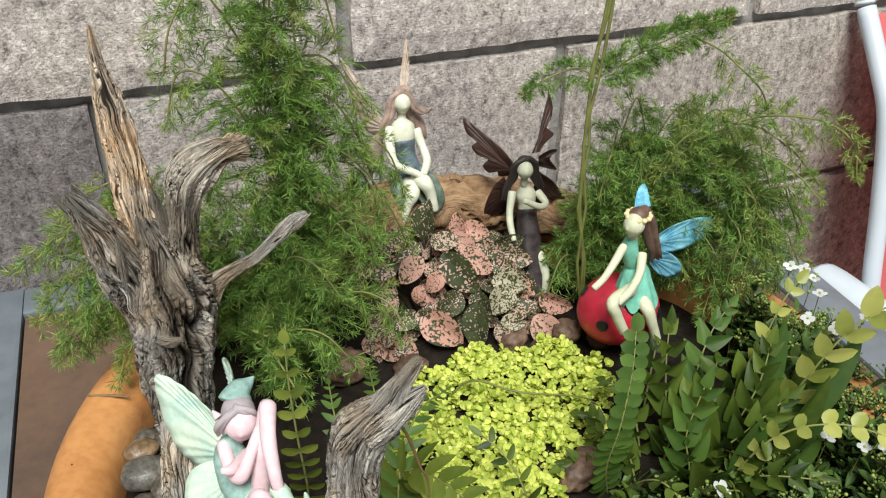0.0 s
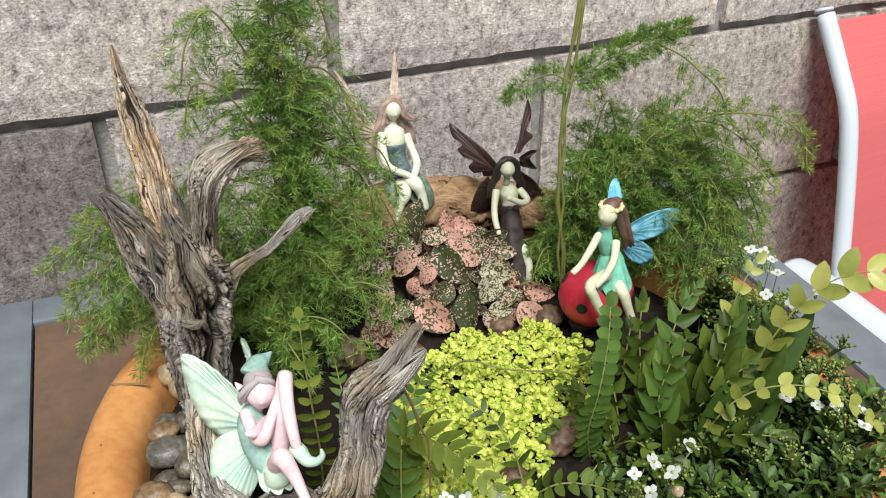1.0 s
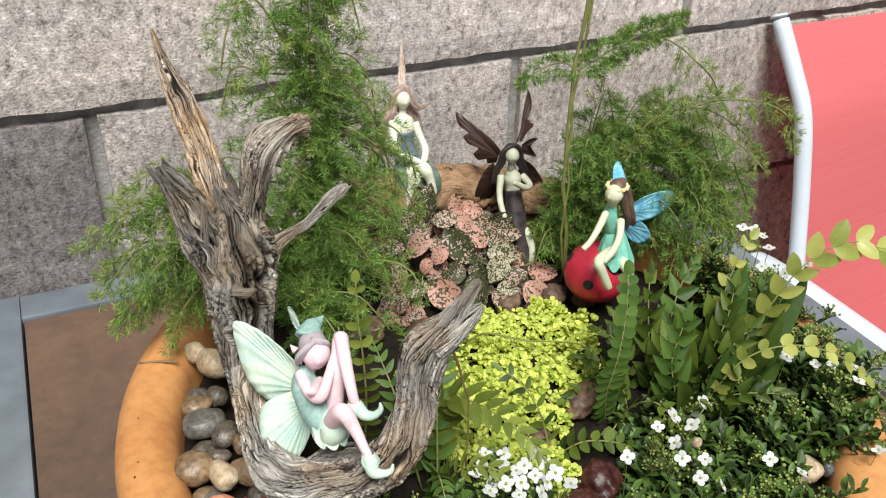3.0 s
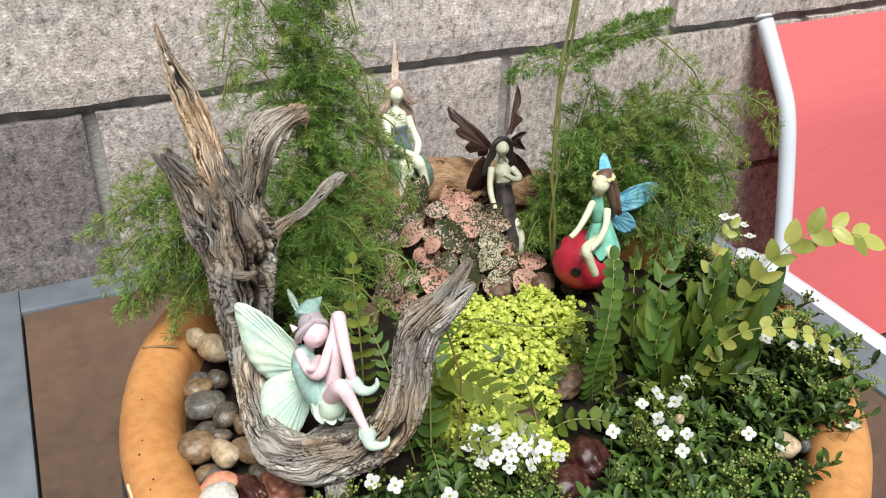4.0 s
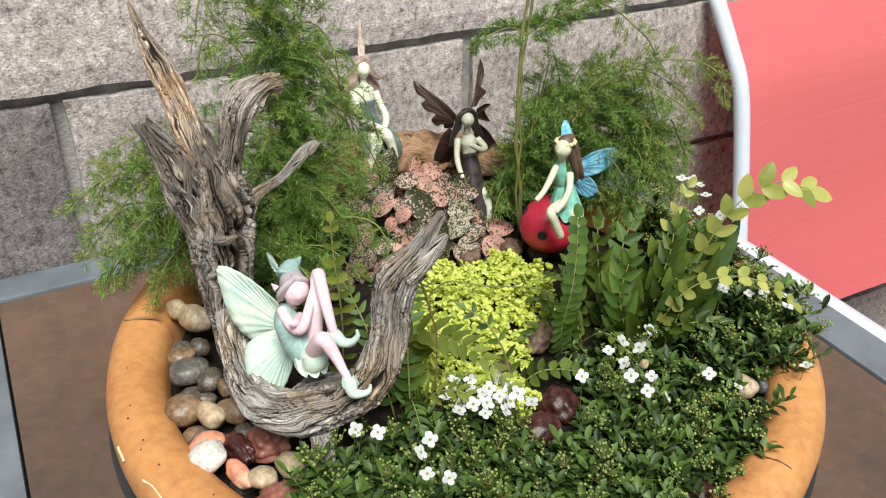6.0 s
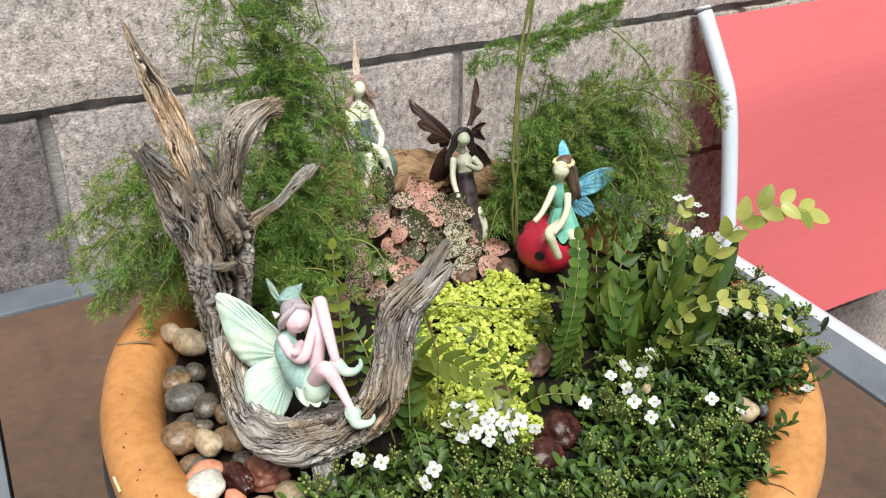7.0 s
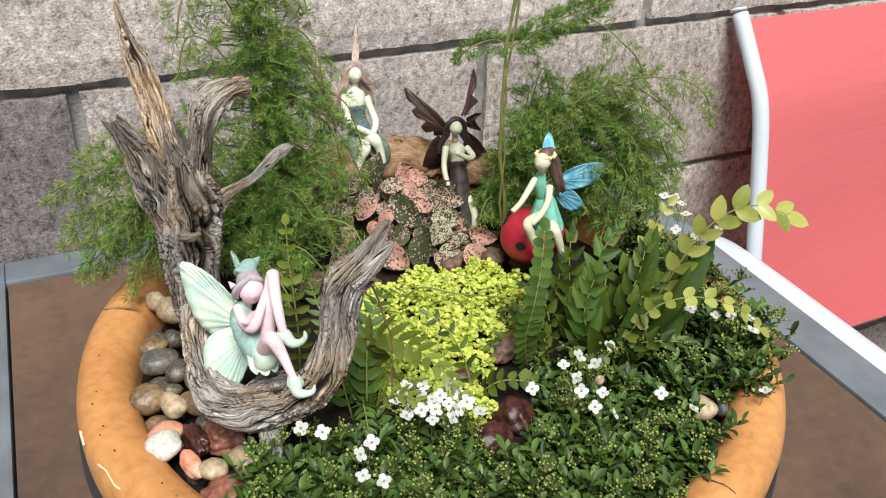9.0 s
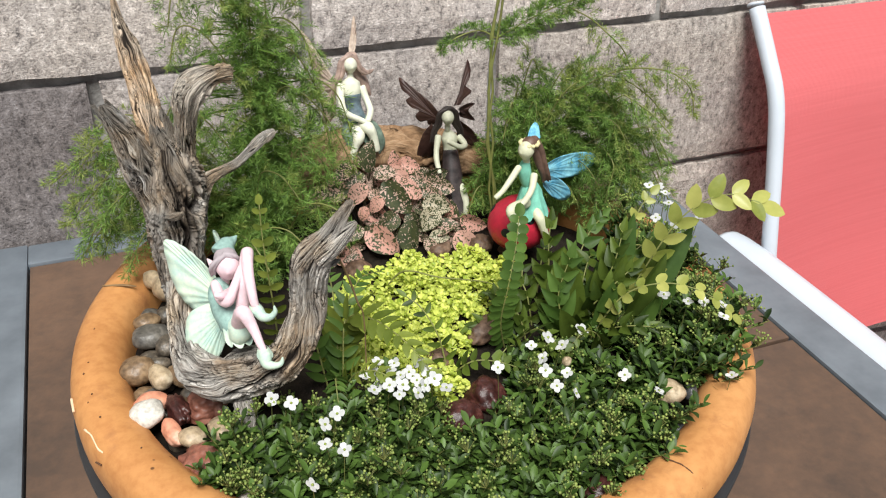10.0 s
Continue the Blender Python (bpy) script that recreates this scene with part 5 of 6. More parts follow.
    for x, y, z in FLOWERS:
        x, y, z = x / 1000, y / 1000, z / 1000
        k = nearest(x, y)
        p = np.array((x, y, z))
        twig(k, p + (r.normal(0, 0.003), 0.004 + r.normal(0, 0.002), -0.030), p - (0, 0, 0.0004), 0.0005)
        flowers.append((k, p))
        for q in range(3):
            e = p + np.array((r.normal(0, 0.004), 0.003 + r.normal(0, 0.003), -0.002))
            bud[k].add(bead, e, np.eye(3), r.uniform(0.0007, 0.0012))
    for k, (cx, cy) in enumerate(centres):
        home = (cx, cy, 0.884)
        plant = thing("alyssum_plant", home, "low bushy alyssum with small green leaves, green buds and white flowers", "plant", "alyssum plants")
        fol[k].build("foliage", ALYSSUM, plant, home)
        if stem[k].n:
            stem[k].build("stem", STALK, plant, home)
        if bud[k].n:
            bud[k].build("inflorescence", BUD, plant, home)
        for j, p in flowers:
            if j == k:
                ob = new("flower", fm)
                rot = aim((r.uniform(-1, 1), r.uniform(-1, 1), 0), (-0.1 + r.normal(0, 0.40), -0.65 + r.normal(0, 0.35), 0.8))
                d = p - np.array(home)
                s = r.uniform(0.72, 0.98)
                ob.matrix_basis = Matrix([[*(rot[i] * s), d[i]] for i in range(3)] + [[0, 0, 0, 1]])
                ob.parent = plant


asparagus_left()
asparagus_right()
lime_mat()
polka_plant()
ferns()
alyssum()

# ---------------------------------------------------------------- pebbles, rocks and the log
def stone_material(name, a, b, c, rough=0.55, scale=90):
    m, t, p = graph(name, rough, spec=0.45)
    v = coords(t)
    n1, n2 = fuzz(t, v, scale, 4, 0.6), fuzz(t, v, scale * 4, 3)
    col = ramp(t, n1, [(0.3, a), (0.52, b), (0.72, c)])
    col = mix(t, 0.6, col, ramp(t, n2, [(0.3, (0.40, 0.40, 0.40)), (0.52, (1, 1, 1)), (0.7, (1.25, 1.25, 1.25))]), "MULTIPLY")
    colour(t, p, col)
    bump(t, p, n2, 0.35, 0.0012)
    return m


ROCKS = {
    "tan": stone_material("tan_pebble", (0.10, 0.060, 0.032), (0.20, 0.130, 0.072), (0.31, 0.215, 0.125), 0.42),
    "cream": stone_material("cream_pebble", (0.29, 0.21, 0.125), (0.42, 0.325, 0.21), (0.54, 0.455, 0.33), 0.45),
    "white": stone_material("white_pebble", (0.52, 0.48, 0.41), (0.62, 0.59, 0.53), (0.68, 0.66, 0.61), 0.45),
    "pink": stone_material("salmon_pebble", (0.55, 0.20, 0.12), (0.66, 0.30, 0.19), (0.74, 0.52, 0.40), 0.5, 45),
    "red": stone_material("dark_red_stone", (0.024, 0.008, 0.007), (0.055, 0.016, 0.013), (0.12, 0.045, 0.036), 0.4, 110),
    "brick": stone_material("brick_red_stone", (0.13, 0.045, 0.030), (0.25, 0.095, 0.062), (0.36, 0.19, 0.14), 0.45, 60),
    "grey": stone_material("grey_pebble", (0.055, 0.050, 0.044), (0.115, 0.105, 0.090), (0.22, 0.20, 0.17), 0.42),
    "dark": stone_material("dark_mottled_pebble", (0.045, 0.038, 0.03), (0.10, 0.082, 0.062), (0.24, 0.19, 0.14), 0.4, 150),
    "black": stone_material("black_pebble", (0.022, 0.024, 0.025), (0.05, 0.053, 0.055), (0.14, 0.14, 0.14), 0.35, 120),
    "brown": stone_material("brown_rock", (0.055, 0.03, 0.02), (0.13, 0.078, 0.05), (0.24, 0.16, 0.11), 0.6, 80),
}
WORDS = {"tan": "smooth tan-brown pebble lying in the bowl", "cream": "smooth cream-coloured pebble lying in the bowl", "white": "white rounded pebble lying in the bowl",
         "pink": "salmon-pink smooth pebble lying in the bowl", "red": "glossy dark red stone lying in the bowl", "brick": "rough brick-red stone lying in the bowl",
         "grey": "smooth grey flat pebble lying in the bowl", "dark": "dark mottled brown pebble lying in the bowl", "black": "small black pebble lying in the bowl",
         "brown": "rough brown rock beside the moss mat"}


def pebble(kind, x, y, z, a, b, c, turn, seed, rough=0.12, jag=0.0):
    """An uneven stone of half sizes a, b, c in millimetres."""
    bm = bmesh.new()
    bmesh.ops.create_icosphere(bm, subdivisions=4 if jag else 3, radius=1)
    off = Vector((seed * 3.7, seed * 1.3, seed * 2.1))
    for v in bm.verts:
        n = v.co.normalized()
        k = 1 + rough * noise.noise(n * 1.1 + off) + rough * 0.5 * noise.noise(n * 2.3 + off)
        if jag:
            k += jag * noise.noise(n * 2.6 + off) + jag * 0.5 * noise.noise(n * 5 + off) + jag * 0.2 * noise.noise(n * 11 + off)
        v.co = Vector((n.x * a, n.y * b, n.z * c)) * k * 0.001
    bm.normal_update()
    ob = part("stone" if kind in ("red", "brick", "brown") else "pebble", bm, ROCKS[kind], None, "", True)
    ob.matrix_basis = pose(x / 1000, y / 1000, z / 1000, seed * 37 % 16 - 8, seed * 53 % 16 - 8, turn)
    tagged(ob, WORDS[kind], "stone", "stones in the bowl")
    return ob


for i, row in enumerate((
        ("tan", -49, 360, 897, 9.6, 9.0, 7.5, 10), ("cream", -38, 350, 897, 6.2, 8.0, 6.0, 20), ("tan", -27, 349, 896, 6.2, 8.5, 6.0, 40), ("white", -47, 320, 900, 9.0, 9.5, 6.0, -30),
        ("pink", -44, 332, 896, 9.0, 7.0, 5.5, 0), ("pink", -37, 307, 896, 4.4, 10.0, 5.0, 15), ("red", -32, 321, 897, 5.2, 12.0, 6.0, 12), ("brick", -18, 321, 896, 11.0, 11.0, 8.0, 20),
        ("cream", -28, 300, 896, 7.4, 6.5, 5.0, 20), ("brick", -24, 283, 892, 12.5, 12.0, 9.5, 10), ("cream", -13, 303, 893, 6.5, 9.0, 6.5, 20), ("grey", -39, 387, 898, 12.0, 8.5, 5.5, 18))):
    pebble(row[0], *row[1:], i + 1, 0.18, 0.20 if row[0] in ("red", "brick") else 0.0)
for i, row in enumerate((
        ("tan", -40, 399, 900, 8.0, 6.0, 4.0, 18), ("dark", -31, 376, 897, 6.8, 8.4, 6.0, -30), ("dark", -39, 367, 893, 8.0, 4.5, 4.0, -10), ("tan", -26, 367, 897, 4.0, 5.5, 5.0, 0), ("grey", -38, 410, 896, 6.0, 5.0, 4.0, 30),
        ("cream", -26, 424, 903, 7.4, 11.0, 8.0, 30), ("cream", -32, 436, 903, 5.0, 9.0, 6.0, 30), ("dark", -29, 404, 898, 5.5, 6.0, 5.0, 0), ("grey", -45, 345, 888, 7, 7, 5, 0), ("dark", -38, 335, 886, 7, 8, 5, 40), ("tan", -30, 333, 888, 6, 7, 5, 70), ("dark", -33, 312, 884, 7, 7, 5, 0),
        ("cream", 211, 246, 899, 9.5, 7.5, 6.5, -20), ("dark", -42, 376, 890, 7, 6, 5, 20), ("tan", -47, 348, 888, 6, 7, 5, 60), ("dark", -36, 356, 887, 6, 6, 5, 10), ("brown", -34, 394, 892, 7, 6, 5, 40), ("dark", -25, 340, 888, 6, 6, 5, 0))):
    pebble(row[0], *row[1:], i + 15, 0.16)
for i, row in enumerate((
        ("black", 203, 228, 893, 8.0, 7.5, 6.0, 10), ("black", 225, 246, 896, 4.5, 7.0, 5.0, -20), ("red", 144, 202, 894, 9.2, 8.5, 7.0, 20), ("white", 127, 202, 893, 6.0, 6.0, 5.0, 0), ("red", 102, 268, 896, 11.0, 9.0, 8.5, 15),
        ("red", 122, 280, 894, 10.0, 11.0, 9.5, 40), ("brown", 141, 327, 900, 13.5, 7.5, 7.0, 38), ("brown", 107, 313, 897, 7.5, 6.5, 6.5, 0), ("white", -7, 254, 893, 6.5, 7.0, 6.0, 10), ("cream", 157, 262, 922, 2.6, 2.2, 3.0, 0),
        ("brown", 178, 418, 897, 8.0, 7.0, 6.0, 10), ("brown", 150, 425, 893, 9.0, 7.0, 7.0, 30), ("dark", 163, 414, 892, 8, 6, 6, 0), ("brown", 60, 425, 899, 12, 9, 9, 30), ("brown", 92, 420, 893, 9, 8, 7, 0), ("brown", 196, 412, 893, 8, 7, 6, 50))):
    pebble(row[0], *row[1:], i + 31, 0.20 if row[0] == "red" else 0.15, 0.08 if row[0] in ("red", "brown") else 0.0)


def log_material():
    m, t, b = graph("brown_log_wood", 0.85, spec=0.2)
    at = t.nodes.new("ShaderNodeAttribute")
    at.attribute_name = "grain"
    mp = node(t, "ShaderNodeMapping", [("Vector", at.outputs["Vector"])])
    mp.inputs["Scale"].default_value = (1, 1, 18)
    n, v = fuzz(t, mp.outputs[0], 6, 5, 0.7), coords(t)
    c = ramp(t, n, [(0.36, (0.07, 0.035, 0.018)), (0.5, (0.31, 0.185, 0.10)), (0.66, (0.52, 0.36, 0.23))])
    colour(t, b, mix(t, 0.5, c, ramp(t, fuzz(t, v, 45, 3), [(0.35, (0.22, 0.12, 0.06)), (0.65, (0.50, 0.34, 0.20))])))
    bump(t, b, n, 1.0, 0.003)
    return m


LOG = log_material()
lr = [(0.030, 0.470, 0.912, 0.006), (0.036, 0.474, 0.918, 0.019), (0.070, 0.492, 0.931, 0.0215), (0.105, 0.503, 0.935, 0.0215), (0.150, 0.506, 0.931, 0.0205), (0.190, 0.500, 0.924, 0.0180), (0.222, 0.486, 0.916, 0.0150), (0.228, 0.483, 0.914, 0.004)]
v, f, g = tube([(a - 0.12, b - 0.495, c - 0.90, r) for a, b, c, r in lr], 12, 44, wood_shape(5.2, 0.16, 1.8, 1, 0.6))
wood_log = solid("log", v, f, LOG, None, grain=g)
wood_log.location = (0.12, 0.495, 0.90)
tagged(wood_log, "short rough brown log lying at the back of the bowl", "log")

# small scars on the rim
twig_rows = [(-0.0615, 0.4395, 0.9035, 0.0005), (-0.050, 0.4335, 0.9052, 0.0007), (-0.0425, 0.4305, 0.9046, 0.0004)]
v, f, g = tube([(a + 0.05, b - 0.434, c - 0.905, r) for a, b, c, r in twig_rows], 4, 6)
tw = solid("fallen_twig", v, f, BROWN_STALK)
tw.location = (-0.05, 0.434, 0.905)
tagged(tw, "thin dark twig lying across the rim of the bowl", "twig")

v, f, g = tube([(0.049, 0.300, 0.987, 0.0005), (0.054, 0.300, 0.974, 0.0006), (0.0585, 0.300, 0.957, 0.0005), (0.062, 0.302, 0.944, 0.0004), (0.063, 0.304, 0.900, 0.0004)], 5, 5)
td = solid("dried_tendril", v, f, BROWN_STALK)
tagged(td, "thin dried reddish-brown tendril beside the curled driftwood", "twig")
v, f, g = tube([(0.100, 0.390, 0.896, 0.0005), (0.1105, 0.3824, 0.912, 0.0006), (0.1266, 0.3652, 0.915, 0.0005), (0.1555, 0.3602, 0.908, 0.0004), (0.166, 0.359, 0.900, 0.0003)], 5, 5)
ts = solid("fern_runner", v, f, STALK)
tagged(ts, "thin dark green fern runner arching over the moss", "stem")

# ---------------------------------------------------------------- garden figurines, each one painted mesh
def paint(name, rgb, rough=0.55, spread=0.12):
    return plain(name, rgb, rough, 0, spread, 220, 0.25, 0.4)


def wing_paint(name, low, high):
    """Dry-brushed paint: two tones in soft patches and fine streaks."""
    m, t, b = graph(name, 0.6, spec=0.35)
    v = coords(t)
    k = mix(t, 0.45, fuzz(t, v, 75, 4), fuzz(t, v, 420, 3, 0.7))
    colour(t, b, ramp(t, k, [(0.36, low), (0.60, high)]))
    bump(t, b, fuzz(t, v, 700, 3), 0.3, 0.0006)
    return m


class Figure:
    """One mesh out of rounded limbs, balls and ribbed wings; places in millimetres."""

    def __init__(self):
        self.v, self.f, self.s = [], [], []

    def take(self, verts, faces, slot):
        n = len(self.v)
        self.v += [tuple(float(c) for c in q) for q in verts]
        self.f += [tuple(int(i) + n for i in q) for q in faces]
        self.s += [slot] * len(faces)

    def limb(self, slot, rows):
        rows = [tuple(c / 1000 for c in r) for r in rows]
        a, b = np.array(rows[0]), np.array(rows[-1])
        first, last = a + (a - np.array(rows[1])) * 0.12, b + (b - np.array(rows[-2])) * 0.12
        first[3], last[3] = a[3] * 0.45, b[3] * 0.45
        v, f, g = tube([tuple(first)] + rows + [tuple(last)], 6, 14, lambda w, s, u: (1 + 0.05 * noise.noise(Vector((math.cos(w) * 2, math.sin(w) * 2, s * 300))), w, 0.0))
        self.take(v, f, slot)

    def ball(self, slot, row, tall=1.18):
        x, y, z, r = (c / 1000 for c in row)
        bm = bmesh.new()
        bmesh.ops.create_icosphere(bm, subdivisions=3, radius=1)
        self.take([(x + q.co.x * r, y + q.co.y * r, z + q.co.z * r * tall) for q in bm.verts], [[w.index for w in q.verts] for q in bm.faces], slot)
        bm.free()

    def head(self, slot, row, facing):
        """An egg-shaped head that narrows to the chin, with a slight nose."""
        x, y, z, r = (c / 1000 for c in row)
        bm = bmesh.new()
        bmesh.ops.create_icosphere(bm, subdivisions=4, radius=1)
        f = Vector(facing).normalized()
        for q in bm.verts:
            n = q.co.copy()
            k = 1 - 0.30 * max(0.0, -n.z) ** 1.3
            nose = max(0.0, 1 - ((n - (f + Vector((0, 0, -0.12))).normalized()).length / 0.22)) * 0.14
            brow = max(0.0, 1 - ((n - (f + Vector((0, 0, 0.22))).normalized()).length / 0.5)) * 0.04
            q.co = Vector((n.x * k, n.y * k, n.z * 1.2)) + f * (nose + brow)
        self.take([(x + q.co.x * r, y + q.co.y * r, z + q.co.z * r) for q in bm.verts], [[w.index for w in q.verts] for q in bm.faces], slot)
        bm.free()

    def hair(self, slot, rows, spread, count=5, seed=1):
        """Wavy locks side by side along one line."""
        r = random.Random(seed)
        for k in range(count):
            u = (k / (count - 1) - 0.5) * 2 if count > 1 else 0
            ph = r.uniform(0, 6.28)
            self.limb(slot, [(x + spread * u * (0.4 + 0.6 * i / len(rows)) + 0.5 * math.sin(ph + 1.7 * i), y - 0.5 * abs(u), z + r.uniform(-0.6, 0.6), q * 0.62) for i, (x, y, z, q) in enumerate(rows)])

    def skirt(self, slot, waist, hem, petals=9, deep=0.22):
        """A flared skirt with pleats and a pointed hem."""
        a, b = np.array(waist) / 1000, np.array(hem) / 1000
        n, m = 72, 9
        verts, faces = [], []
        for j in range(m + 1):
            u = j / m
            for k in range(n):
                w = 2 * math.pi * k / n
                tooth = abs(math.sin(w * petals / 2))
                uu = u * (1 + deep * (tooth - 0.6) * u)
                c = a[:3] + (b[:3] - a[:3]) * uu
                q = (a[3] + (b[3] - a[3]) * uu ** 0.8) * (1 + 0.07 * u * math.cos(w * petals))
                verts.append((c[0] + q * math.cos(w), c[1] + q * math.sin(w), c[2]))
        for j in range(m):
            for k in range(n):
                p = (k + 1) % n
                faces.append((j * n + k, (j + 1) * n + k, (j + 1) * n + p, j * n + p))
        self.take(verts, faces, slot)

    def crown(self, slot, row):
        x, y, z, r = (c / 1000 for c in row)
        for k in range(12):
            w = 2 * math.pi * k / 12
            self.ball(slot, ((x + r * 0.92 * math.cos(w)) * 1000, (y + r * 0.92 * math.sin(w)) * 1000, z * 1000, r * 230), 0.9)

    def wing(self, slot, rows, thick=0.0009, ribs=17, relief=0.00026):
        o = np.array(rows, float) / 1000
        root = (o[0] + o[-1]) / 2
        line = spline(o, 12)
        normal = unit(np.cross(line[len(line) // 3] - root, line[2 * len(line) // 3] - root))
        m, k = len(line), 7
        verts, faces = [], []
        for side in (1, -1):
            for i, p in enumerate(line):
                rib = relief * math.sin(i / m * math.pi * 2 * ribs + 0.8 * math.sin(i * 0.31))
                for j in range(k + 1):
                    u = j / k
                    t = thick * (1 - 0.75 * u) * 0.5 * side + rib * min(1, u * 2)
                    verts.append(root + (p - root) * u + normal * (t + 0.0016 * math.sin(math.pi * u) * 0.6))
        for side in (0, 1):
            for i in range(m - 1):
                for j in range(k):
                    a = side * m * (k + 1) + i * (k + 1) + j
                    q = (a, a + 1, a + k + 2, a + k + 1)
                    faces.append(q if side == 0 else q[::-1])
        for i in range(m - 1):
            a, b = i * (k + 1) + k, m * (k + 1) + i * (k + 1) + k
            faces.append((a, b, b + k + 1, a + k + 1))
        self.take(verts, faces, slot)

    def build(self, name, mats, label):
        c = np.mean(np.array(self.v), axis=0)
        c[2] = min(q[2] for q in self.v)
        ob = solid(name, [tuple(np.array(q) - c) for q in self.v], self.f, mats, None, slots=self.s)
        ob.location = tuple(c)
        return tagged(ob, label, "figurine", "garden figurines")


elf_fig = Figure()
elf_fig.limb(0, [(0.2, 323.0, 974.0, 2.0), (-0.7, 324.0, 966.0, 2.2)])
elf_fig.limb(1, [(-3.2, 324.0, 969.0, 2.8), (-3.6, 321.0, 963.0, 6.0), (-2.0, 315.0, 956.5, 7.0), (0.9, 309.0, 951.0, 7.0), (2.5, 305.0, 946.0, 3.0)])
elf_fig.head(0, (1.6, 321.0, 977.0, 5.9), (-0.15, -0.95, 0.15))
elf_fig.ball(2, (1.4, 324.2, 979.4, 5.8), 1.08)
elf_fig.hair(2, [(1.0, 321.0, 984.2, 2.2), (-3.0, 319.5, 982.5, 2.0), (-5.2, 320.0, 978.5, 1.6), (-5.6, 322.0, 973.5, 0.8)], 1.2, 4, 3)
elf_fig.hair(2, [(1.0, 321.0, 984.4, 2.0), (4.6, 319.8, 982.4, 1.8), (6.2, 321.5, 978.5, 1.2)], 1.0, 3, 5)
elf_fig.limb(1, [(0.8, 327.6, 980.6, 6.0), (3.4, 330.5, 983.2, 4.4), (6.4, 332.0, 984.4, 2.2), (8.6, 332.5, 986.0, 0.5)])
elf_fig.limb(0, [(-5.4, 326.0, 977.3, 1.5), (-6.7, 328.0, 978.8, 0.4)])
elf_fig.limb(0, [(-5.2, 322.0, 967.9, 2.4), (-4.3, 312.0, 965.5, 2.4), (-1.6, 306.0, 967.8, 2.4), (2.4, 308.0, 974.6, 2.1), (6.9, 313.0, 980.3, 1.7)])
elf_fig.limb(0, [(1.5, 318.0, 964.9, 2.2), (-4.1, 308.0, 970.1, 1.9), (-6.8, 306.0, 972.4, 1.2)])
elf_fig.limb(0, [(4.0, 308.0, 955.9, 3.4), (6.9, 310.0, 974.9, 3.1), (10.8, 317.0, 985.6, 2.9), (8.8, 306.0, 982.9, 2.6), (8.7, 298.0, 972.3, 2.1), (9.5, 296.0, 966.1, 1.7)])
elf_fig.limb(3, [(9.5, 296.0, 967.2, 2.8), (11.5, 292.0, 965.4, 2.3), (14.4, 289.0, 966.7, 1.6), (16.5, 288.0, 969.7, 1.2), (16.4, 288.0, 972.7, 0.5)])
elf_fig.limb(0, [(1.3, 306.0, 951.4, 3.7), (2.6, 293.0, 969.3, 3.5), (5.5, 288.0, 964.4, 2.6), (7.4, 283.0, 958.6, 1.9), (8.5, 279.0, 954.8, 1.6)])
elf_fig.limb(3, [(8.7, 279.0, 954.1, 3.0), (8.9, 276.0, 950.9, 2.5), (12.1, 274.0, 950.5, 1.6), (14.7, 273.0, 951.9, 1.2), (15.5, 273.0, 954.7, 0.5)])
elf_fig.limb(3, [(1.3, 312.0, 952.2, 4.9), (2.2, 303.0, 953.4, 6.0), (0.1, 303.0, 947.4, 4.2)])
elf_fig.skirt(3, (-0.6, 312.5, 957.5, 5.4), (1.4, 305.0, 946.5, 7.2), 9, 0.2)
elf_fig.skirt(3, (8.9, 296.8, 969.6, 2.2), (9.3, 296.2, 966.6, 3.5), 6, 0.5)
elf_fig.skirt(3, (8.2, 280.0, 957.4, 2.2), (8.7, 279.2, 953.6, 3.6), 6, 0.5)
elf_fig.wing(3, [(-0.3, 333.0, 941.9), (-13.8, 340.0, 941.1), (-22.4, 345.0, 953.4), (-24.8, 353.0, 973.9), (-21.8, 353.0, 978.3), (-12.8, 345.0, 974.1), (-3.8, 334.0, 964.8), (-1.2, 330.0, 958.9)])
elf_fig.wing(3, [(0.1, 332.0, 952.3), (-17.3, 338.0, 943.8), (-22.4, 330.0, 935.0), (-21.4, 324.0, 926.7), (-17.5, 320.0, 923.9), (-9.5, 320.0, 925.0), (-3.5, 320.0, 936.3), (-0.5, 322.0, 943.6)])
elf_fig.wing(3, [(0.7, 338.0, 973.3), (0.2, 352.0, 972.4), (-0.1, 356.0, 977.2), (1.7, 356.0, 976.1), (1.4, 345.0, 974.8)])

queen_fig = Figure()
queen_fig.limb(0, [(116.8, 511.5, 991.5, 2.0), (116.6, 511.0, 988.0, 2.4), (116.3, 510.0, 985.0, 6.0), (115.9, 508.0, 979.5, 6.6), (115.9, 507.0, 975.0, 5.4)])
queen_fig.limb(4, [(115.9, 507.4, 977.0, 6.6), (116.0, 505.5, 971.0, 5.5), (116.8, 503.0, 964.5, 6.2), (117.8, 500.0, 959.0, 7.2)])
queen_fig.skirt(1, (117.6, 501.0, 961.5, 6.2), (118.0, 499.0, 948.0, 11.5), 8, 0.35)
queen_fig.head(0, (116.6, 510.2, 996.6, 4.6), (0.05, -0.95, 0.05))
queen_fig.ball(2, (116.9, 513.6, 998.6, 4.6), 1.1)
queen_fig.hair(2, [(116.0, 512.5, 1002.6, 2.6), (111.8, 512.0, 999.0, 2.8), (110.0, 511.0, 992.0, 3.0), (106.6, 510.5, 986.0, 2.6), (105.0, 510.0, 979.0, 0.9)], 2.0, 5, 7)
queen_fig.hair(2, [(117.0, 512.5, 1002.6, 2.6), (121.4, 512.0, 998.6, 2.6), (123.5, 512.0, 993.0, 2.4), (128.0, 511.5, 990.0, 1.9), (131.6, 511.0, 991.6, 0.9)], 1.4, 4, 9)
